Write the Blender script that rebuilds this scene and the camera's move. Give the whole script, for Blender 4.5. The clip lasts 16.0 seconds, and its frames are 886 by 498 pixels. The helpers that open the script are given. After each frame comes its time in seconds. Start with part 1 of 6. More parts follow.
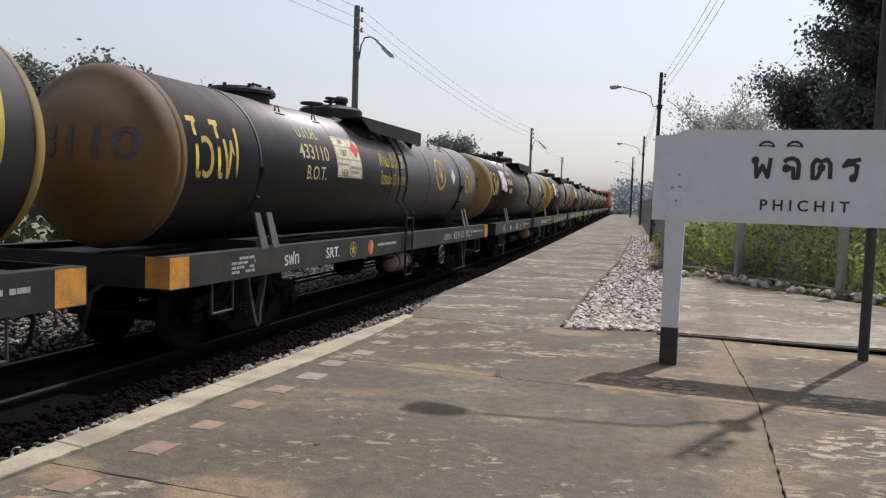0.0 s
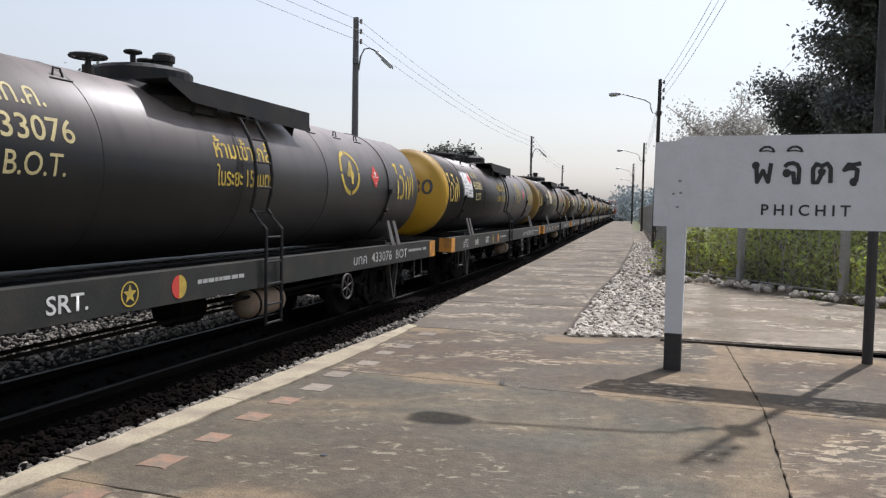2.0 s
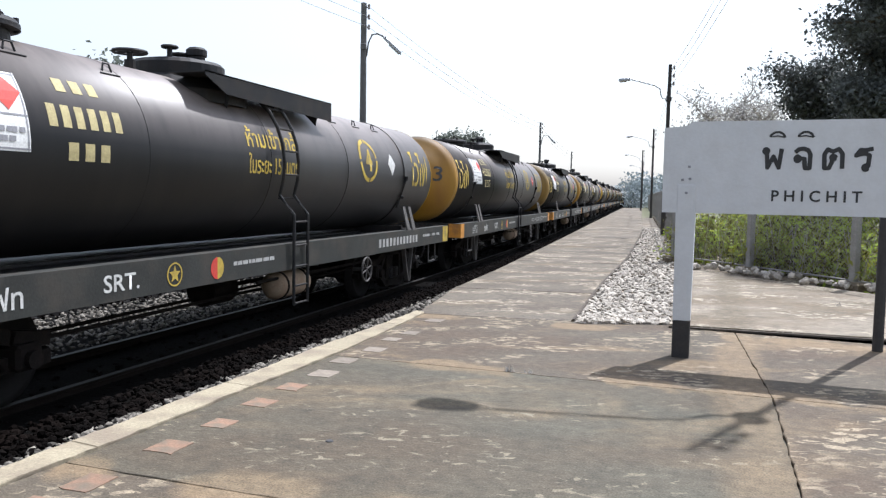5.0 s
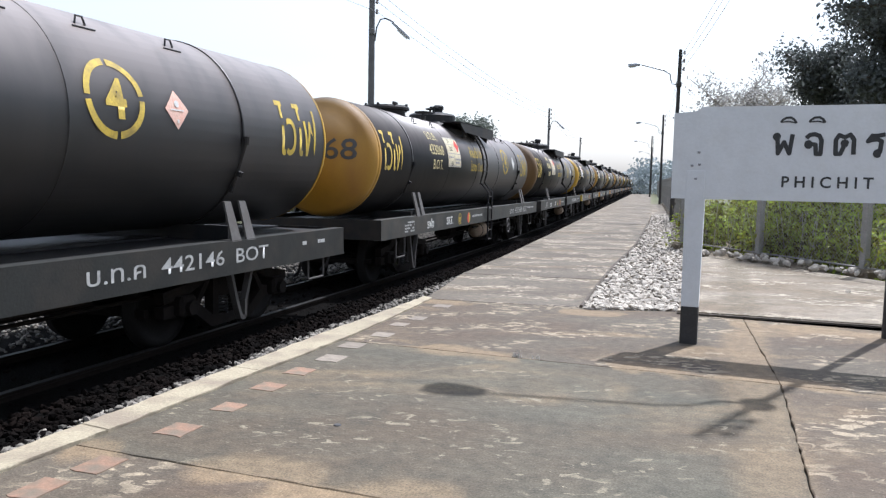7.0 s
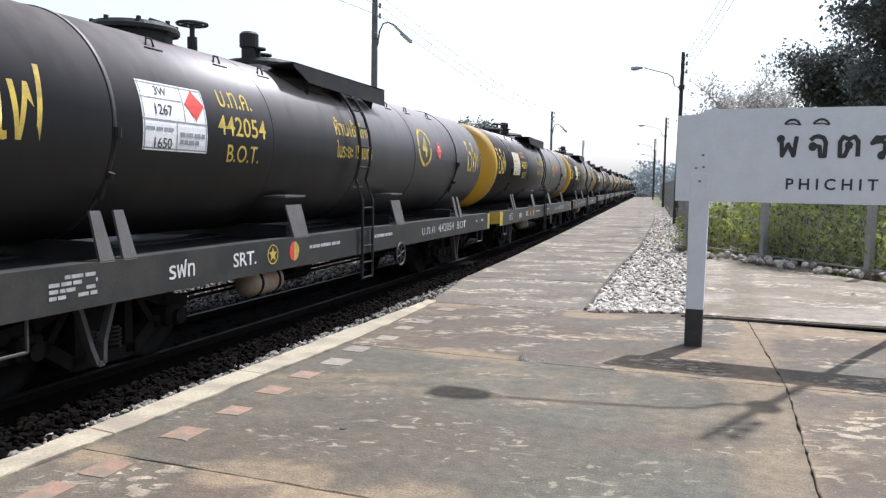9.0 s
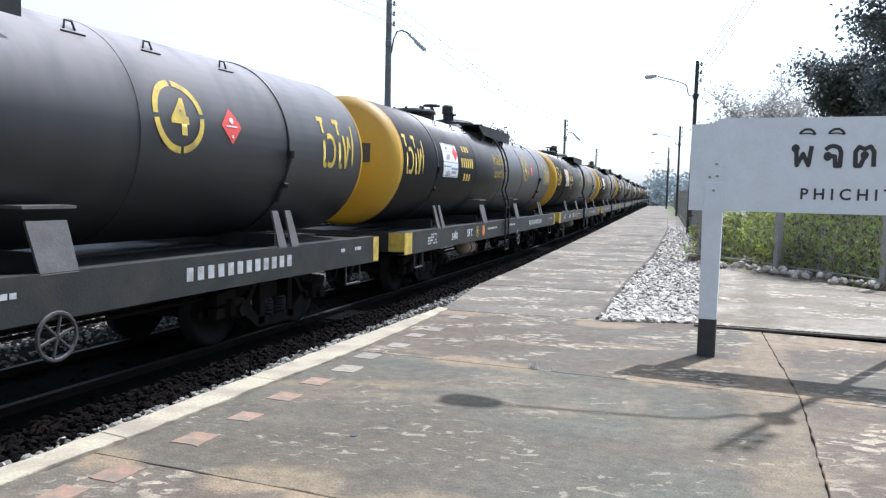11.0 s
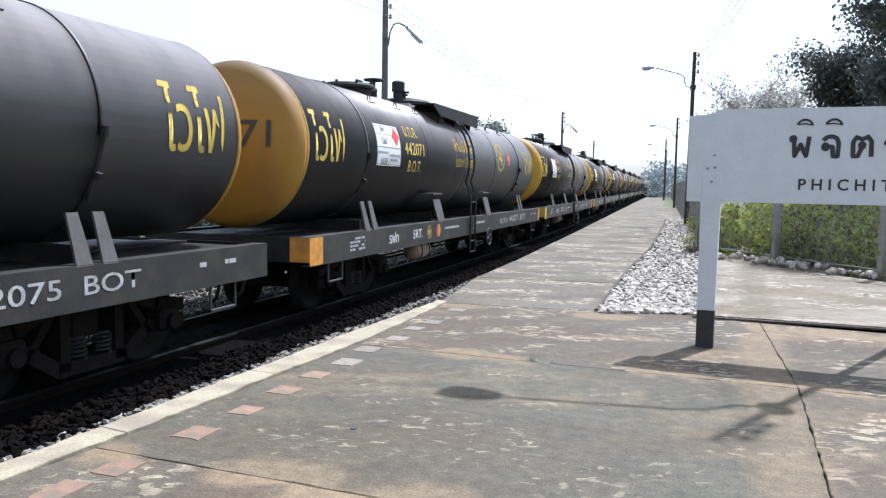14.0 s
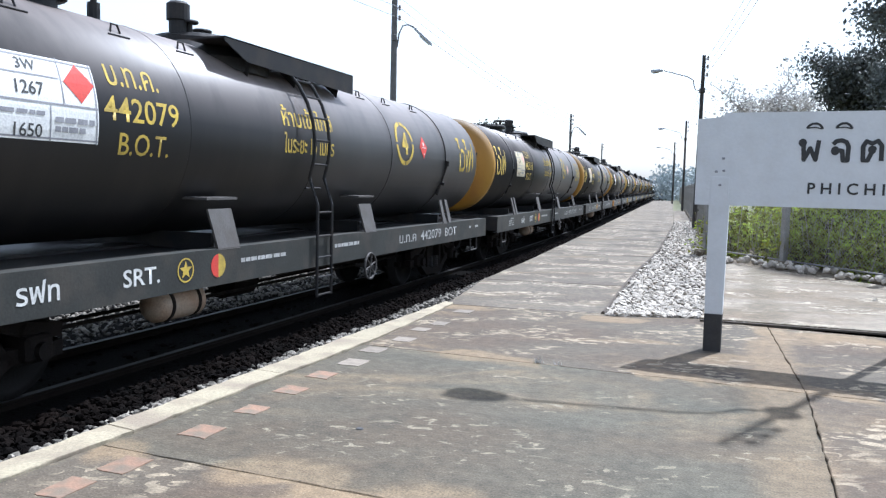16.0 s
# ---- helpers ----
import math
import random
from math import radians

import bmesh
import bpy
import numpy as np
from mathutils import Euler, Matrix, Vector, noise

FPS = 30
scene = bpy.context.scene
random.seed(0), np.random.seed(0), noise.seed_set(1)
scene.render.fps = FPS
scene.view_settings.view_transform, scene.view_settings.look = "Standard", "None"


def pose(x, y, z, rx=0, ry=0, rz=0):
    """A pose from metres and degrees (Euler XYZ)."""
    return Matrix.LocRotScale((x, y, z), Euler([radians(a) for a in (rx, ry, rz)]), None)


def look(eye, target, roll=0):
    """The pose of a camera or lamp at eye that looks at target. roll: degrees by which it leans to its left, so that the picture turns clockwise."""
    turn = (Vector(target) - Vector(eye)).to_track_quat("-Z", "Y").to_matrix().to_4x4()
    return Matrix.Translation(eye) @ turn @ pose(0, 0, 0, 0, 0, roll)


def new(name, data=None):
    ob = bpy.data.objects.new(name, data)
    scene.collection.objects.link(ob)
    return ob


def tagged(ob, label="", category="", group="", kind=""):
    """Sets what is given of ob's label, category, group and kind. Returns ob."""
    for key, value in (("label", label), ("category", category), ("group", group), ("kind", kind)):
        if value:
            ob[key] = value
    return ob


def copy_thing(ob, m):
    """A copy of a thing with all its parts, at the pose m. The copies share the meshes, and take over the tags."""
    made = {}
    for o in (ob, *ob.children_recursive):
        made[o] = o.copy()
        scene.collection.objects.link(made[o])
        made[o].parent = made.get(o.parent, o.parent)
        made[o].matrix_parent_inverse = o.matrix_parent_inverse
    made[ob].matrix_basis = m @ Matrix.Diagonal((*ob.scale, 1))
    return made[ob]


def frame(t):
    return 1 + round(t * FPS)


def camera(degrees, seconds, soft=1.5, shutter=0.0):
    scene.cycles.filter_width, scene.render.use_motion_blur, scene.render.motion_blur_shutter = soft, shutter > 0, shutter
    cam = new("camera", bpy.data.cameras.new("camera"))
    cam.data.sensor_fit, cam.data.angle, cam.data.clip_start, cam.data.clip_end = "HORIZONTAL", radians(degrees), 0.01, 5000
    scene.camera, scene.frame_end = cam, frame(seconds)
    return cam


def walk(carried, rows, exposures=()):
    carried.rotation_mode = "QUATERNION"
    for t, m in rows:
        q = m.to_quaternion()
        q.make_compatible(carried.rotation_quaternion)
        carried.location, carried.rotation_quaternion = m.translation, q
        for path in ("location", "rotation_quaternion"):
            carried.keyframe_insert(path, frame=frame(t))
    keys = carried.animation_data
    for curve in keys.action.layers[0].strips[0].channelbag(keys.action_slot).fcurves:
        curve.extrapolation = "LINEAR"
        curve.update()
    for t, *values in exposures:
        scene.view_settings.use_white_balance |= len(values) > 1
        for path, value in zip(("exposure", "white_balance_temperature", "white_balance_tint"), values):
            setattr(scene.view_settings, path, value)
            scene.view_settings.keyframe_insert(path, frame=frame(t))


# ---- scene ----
cam = camera(60.0, 16.0, soft=1.3)

PATH = [
    (0.0, pose(0.006, -0.002, 1.610, 86.200, -1.844, 0.062)),
    (0.5, pose(0.010, -0.000, 1.614, 86.236, -1.825, -0.116)),
    (1.0, pose(0.004, -0.004, 1.612, 86.475, -1.384, 0.041)),
    (1.5, pose(0.004, -0.011, 1.620, 86.801, -0.988, 0.020)),
    (2.0, pose(-0.004, -0.026, 1.613, 86.895, -1.000, 0.140)),
    (2.5, pose(0.003, -0.005, 1.617, 86.901, -1.022, -0.022)),
    (3.0, pose(0.001, -0.002, 1.618, 87.100, -0.869, 0.161)),
    (3.5, pose(0.014, 0.007, 1.607, 86.424, -0.879, 0.382)),
    (4.0, pose(0.015, 0.008, 1.611, 86.069, -0.944, 0.237)),
    (6.5, pose(0.008, -0.000, 1.600, 85.202, -1.078, 1.799)),
    (7.0, pose(0.013, 0.008, 1.602, 84.841, -1.103, 1.392)),
    (7.5, pose(0.008, 0.007, 1.601, 84.940, -0.781, 1.564)),
    (8.0, pose(0.008, 0.006, 1.602, 85.122, -0.475, 1.829)),
    (8.5, pose(0.003, -0.002, 1.599, 85.289, -1.104, 1.663)),
    (9.0, pose(-0.000, 0.000, 1.600, 85.100, -0.900, 1.600)),
    (9.5, pose(-0.004, -0.007, 1.602, 85.835, -0.794, 2.200)),
    (12.0, pose(0.007, 0.005, 1.601, 85.538, -1.337, 2.573)),
    (12.5, pose(0.002, -0.001, 1.597, 85.619, -0.809, 3.128)),
    (13.0, pose(0.002, 0.007, 1.597, 85.228, -0.844, 2.798)),
    (13.5, pose(0.001, -0.006, 1.597, 85.011, -0.980, 2.253)),
    (14.0, pose(-0.002, -0.003, 1.601, 85.120, -0.888, 2.365)),
    (14.5, pose(0.004, -0.004, 1.598, 84.883, -0.850, 2.837)),
    (15.0, pose(-0.001, -0.000, 1.597, 85.043, -0.940, 2.641)),
    (15.5, pose(-0.002, -0.009, 1.599, 85.538, -1.394, 2.632)),
    (16.0, pose(-0.002, -0.004, 1.597, 85.235, -1.302, 2.939)),
]
EXPOSURES = [(0.0, 0.03, 6150, 15), (1.5, 0.06, 6100, 15), (2.5, 0.4, 6050, 14), (3.2, 0.6, 5980, 13), (4.0, 0.6, 5950, 13), (6.5, 0.68, 5650, 12),
             (7.5, 0.62, 5800, 14), (9.5, 0.68, 5700, 13), (12.0, 0.86, 5320, 10), (14.0, 0.78, 5500, 12), (16.0, 0.84, 5400, 11)]
walk(cam, PATH, EXPOSURES)

# ---- light: hazy noon-ish sun from ahead on the platform side ----
SUN_EL, SUN_AZ = 61.0, 42.0          # elevation; clockwise from +y
world = bpy.data.worlds.new("world")
scene.world = world
world.use_nodes = True
wn = world.node_tree
sky = wn.nodes.new("ShaderNodeTexSky")
sky.sky_type, sky.sun_disc = "NISHITA", False
sky.sun_elevation, sky.sun_rotation = radians(SUN_EL), radians(SUN_AZ)
sky.air_density, sky.dust_density, sky.ozone_density = 1.6, 1.8, 2.0
haze = wn.nodes.new("ShaderNodeHueSaturation")
haze.inputs["Saturation"].default_value = 0.36
wn.links.new(sky.outputs[0], haze.inputs["Color"])
wn.nodes["Background"].inputs[1].default_value = 0.13
wn.links.new(haze.outputs[0], wn.nodes["Background"].inputs[0])

sun = new("sun", bpy.data.lights.new("sun", "SUN"))
sun.data.energy, sun.data.angle, sun.data.color = 4.5, radians(0.6), (1.0, 0.96, 0.90)
_e, _a = radians(SUN_EL), radians(SUN_AZ)
SUN_DIR = Vector((math.cos(_e) * math.sin(_a), math.cos(_e) * math.cos(_a), math.sin(_e)))
sun.matrix_world = look(SUN_DIR * 40, (0, 0, 0))


# ---- materials ----
def mat(name, base, rough=0.8, metal=0.0, second=None, scale=6.0, spread=0.5, fine=60.0, bump=0.15, bump_scale=None,
        dirt=None, dirt_scale=1.2, dirt_amount=0.0, rand=0.0, island=0.0, spec=0.5, streak=None, grain=0.2, dust_sheen=None):
    """A surface with patches of a second colour, fine grain, stains and relief, in object space metres."""
    m = bpy.data.materials.new(name)
    m.use_nodes = True
    n, l = m.node_tree.nodes, m.node_tree.links
    b = n["Principled BSDF"]
    b.inputs["Roughness"].default_value, b.inputs["Metallic"].default_value = rough, metal
    b.inputs["Specular IOR Level"].default_value = spec
    tc = n.new("ShaderNodeTexCoord")

    def tex(s, detail=6.0, stretch=None):
        t = n.new("ShaderNodeTexNoise")
        t.inputs["Scale"].default_value, t.inputs["Detail"].default_value = s, detail
        if stretch:
            mp = n.new("ShaderNodeMapping")
            mp.inputs["Scale"].default_value = stretch
            l.new(tc.outputs["Object"], mp.inputs[0])
            l.new(mp.outputs[0], t.inputs["Vector"])
        else:
            l.new(tc.outputs["Object"], t.inputs["Vector"])
        return t.outputs["Fac"]

    def ramp(fac, lo, hi):
        r = n.new("ShaderNodeMapRange")
        r.inputs[1].default_value, r.inputs[2].default_value = lo, hi
        l.new(fac, r.inputs[0])
        return r.outputs[0]

    def mix(fac, a, c, mode="MIX"):
        x = n.new("ShaderNodeMix")
        x.data_type, x.blend_type = "RGBA", mode
        for i, v in ((0, fac), (6, a), (7, c)):
            if hasattr(v, "is_linked"):
                l.new(v, x.inputs[i])
            else:
                x.inputs[i].default_value = v if i == 0 else (*v, 1)
        return x.outputs[2]

    second = second or tuple(c * 0.7 for c in base)
    col = mix(ramp(tex(scale), 0.5 - 0.25 / max(spread, 0.05) * 0.5, 0.5 + 0.25 / max(spread, 0.05) * 0.5), base, second)
    speck = tex(fine, 3.0)
    g = n.new("ShaderNodeMapRange")
    g.inputs[1].default_value, g.inputs[2].default_value, g.inputs[3].default_value, g.inputs[4].default_value = 0.25, 0.75, 1 - grain, 1 + grain * 0.9
    l.new(speck, g.inputs[0])
    gc = n.new("ShaderNodeCombineColor")
    for i in range(3):
        l.new(g.outputs[0], gc.inputs[i])
    col = mix(1.0, col, gc.outputs[0], "MULTIPLY")
    if dirt:
        d = n.new("ShaderNodeMath")
        d.operation = "MULTIPLY"
        d.inputs[1].default_value = dirt_amount
        l.new(ramp(tex(dirt_scale, 8.0, streak), 0.45, 0.65), d.inputs[0])
        col = mix(d.outputs[0], col, dirt)
    # upward faces: settled dust and grime, plus painted sky sheen on the barrel
    if dust_sheen:
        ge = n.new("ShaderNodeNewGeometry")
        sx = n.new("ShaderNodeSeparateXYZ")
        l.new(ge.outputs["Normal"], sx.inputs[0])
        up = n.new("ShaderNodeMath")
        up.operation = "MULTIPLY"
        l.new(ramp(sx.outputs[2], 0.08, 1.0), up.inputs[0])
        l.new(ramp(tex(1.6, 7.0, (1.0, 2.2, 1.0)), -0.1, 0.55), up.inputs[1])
        col = mix(up.outputs[0], col, dust_sheen)
    if rand or island:
        if rand:
            src = n.new("ShaderNodeObjectInfo").outputs["Random"]
        else:
            src = n.new("ShaderNodeNewGeometry").outputs["Random Per Island"]
        k = n.new("ShaderNodeMapRange")
        k.inputs[3].default_value, k.inputs[4].default_value = 1 - (rand or island), 1 + (rand or island)
        l.new(src, k.inputs[0])
        kc = n.new("ShaderNodeCombineColor")
        for i in range(3):
            l.new(k.outputs[0], kc.inputs[i])
        col = mix(1.0, col, kc.outputs[0], "MULTIPLY")
    l.new(col, b.inputs["Base Color"])
    if bump:
        bp = n.new("ShaderNodeBump")
        bp.inputs["Strength"].default_value, bp.inputs["Distance"].default_value = bump, 0.02
        l.new(tex(bump_scale or fine, 4.0), bp.inputs["Height"])
        l.new(bp.outputs[0], b.inputs["Normal"])
    return m



def concrete(name, grey, brown, flake, sand, flaking, gritty):
    """Old cast concrete: grey to brown ground, sandy stains, pale scuffed flakes drawn out along one way, fine pits."""
    m = bpy.data.materials.new(name)
    m.use_nodes = True
    n, l = m.node_tree.nodes, m.node_tree.links
    b = n["Principled BSDF"]
    b.inputs["Roughness"].default_value = 0.88
    tc = n.new("ShaderNodeTexCoord")

    def tex(s, detail, stretch=(1, 1, 1), turn=0.35, distort=0.0):
        mp = n.new("ShaderNodeMapping")
        mp.inputs["Rotation"].default_value, mp.inputs["Scale"].default_value = (0, 0, turn), stretch
        l.new(tc.outputs["Object"], mp.inputs[0])
        t = n.new("ShaderNodeTexNoise")
        t.inputs["Scale"].default_value, t.inputs["Detail"].default_value, t.inputs["Distortion"].default_value = s, detail, distort
        l.new(mp.outputs[0], t.inputs["Vector"])
        return t.outputs["Fac"]

    def rng(f, a, c, lo=0.0, hi=1.0):
        r = n.new("ShaderNodeMapRange")
        for q, v in zip((1, 2, 3, 4), (a, c, lo, hi)):
            r.inputs[q].default_value = v
        l.new(f, r.inputs[0])
        return r.outputs[0]

    def mul(a, c):
        x = n.new("ShaderNodeMath")
        x.operation = "MULTIPLY"
        l.new(a, x.inputs[0])
        l.new(c, x.inputs[1])
        return x.outputs[0]

    def mix(f, a, c, mode="MIX"):
        x = n.new("ShaderNodeMix")
        x.data_type, x.blend_type = "RGBA", mode
        for q, v in ((0, f), (6, a), (7, c)):
            if isinstance(v, (tuple, float, int)):
                x.inputs[q].default_value = v if q == 0 else (*v, 1)
            else:
                l.new(v, x.inputs[q])
        return x.outputs[2]

    col = mix(rng(tex(0.55, 9.0, (0.8, 1.5, 1)), 0.40, 0.60), grey, brown)
    col = mix(rng(tex(0.75, 9.0, (0.7, 1.5, 1), distort=0.5), 0.52, 0.68, 0.0, 0.85), col, sand)
    col = mix(rng(tex(2.3, 8.0), 0.50, 0.66, 0.0, 0.45), col, tuple(c * 0.6 for c in grey))
    patch = rng(tex(1.1, 7.0, (0.8, 1.3, 1), 0.3, 0.4), 0.50, 0.58)
    flakes = rng(tex(8.0, 9.0, (0.75, 1.4, 1), 0.35, 1.1), flaking - 0.06, flaking - 0.02)
    col = mix(mul(patch, flakes), col, flake)
    # sand blown along the two cross joints
    dot = n.new("ShaderNodeVectorMath")
    dot.operation = "DOT_PRODUCT"
    dot.inputs[1].default_value = (0.34, 1.0, 0.0)
    l.new(tc.outputs["Object"], dot.inputs[0])
    for place, reach in ((3.60, 0.42), (7.12, 0.34), (9.95, 0.30)):
        off = n.new("ShaderNodeMath")
        off.operation = "SUBTRACT"
        off.inputs[1].default_value = place
        l.new(dot.outputs["Value"], off.inputs[0])
        far = n.new("ShaderNodeMath")
        far.operation = "ABSOLUTE"
        l.new(off.outputs[0], far.inputs[0])
        near = rng(far.outputs[0], reach, 0.02, 0.0, 1.0)
        drift = mul(near, rng(tex(1.15, 7.0, (1.0, 0.7, 1), 0.2, 0.6), 0.44, 0.60, 0.0, 1.0))
        col = mix(rng(drift, 0.12, 0.45, 0.0, 0.8), col, sand)
    side = n.new("ShaderNodeVectorMath")
    side.operation = "DOT_PRODUCT"
    side.inputs[1].default_value = (1.0, -0.331, 0.0)
    l.new(tc.outputs["Object"], side.inputs[0])
    off = n.new("ShaderNodeMath")
    off.operation = "SUBTRACT"
    off.inputs[1].default_value = 0.36
    l.new(side.outputs["Value"], off.inputs[0])
    far = n.new("ShaderNodeMath")
    far.operation = "ABSOLUTE"
    l.new(off.outputs[0], far.inputs[0])
    drift = mul(rng(far.outputs[0], 0.34, 0.05, 0.0, 1.0), rng(tex(0.8, 6.0, (1.0, 0.6, 1), 0.2, 0.5), 0.38, 0.56, 0.0, 1.0))
    col = mix(rng(drift, 0.1, 0.6, 0.0, 0.6), col, sand)
    grit = rng(tex(48.0, 4.0, (0.9, 1.2, 1), 0.3, 0.3), 0.665, 0.70, 0.0, gritty)
    col = mix(grit, col, flake)
    few = rng(tex(14.0, 6.0, (0.8, 1.4, 1), 0.3, 0.6), 0.675, 0.70, 0.0, gritty)
    col = mix(few, col, flake)
    sp = mul(rng(tex(75.0, 2.0), 0.3, 0.7, 0.66, 1.34), rng(tex(11.0, 7.0), 0.32, 0.68, 0.80, 1.20))
    cc = n.new("ShaderNodeCombineColor")
    for q in range(3):
        l.new(sp, cc.inputs[q])
    col = mix(1.0, col, cc.outputs[0], "MULTIPLY")
    k = rng(n.new("ShaderNodeObjectInfo").outputs["Random"], 0, 1, 0.92, 1.08)
    kc = n.new("ShaderNodeCombineColor")
    for q in range(3):
        l.new(k, kc.inputs[q])
    col = mix(1.0, col, kc.outputs[0], "MULTIPLY")
    l.new(col, b.inputs["Base Color"])
    bp = n.new("ShaderNodeBump")
    bp.inputs["Strength"].default_value, bp.inputs["Distance"].default_value = 0.5, 0.012
    l.new(tex(28.0, 7.0), bp.inputs["Height"])
    l.new(bp.outputs[0], b.inputs["Normal"])
    return m


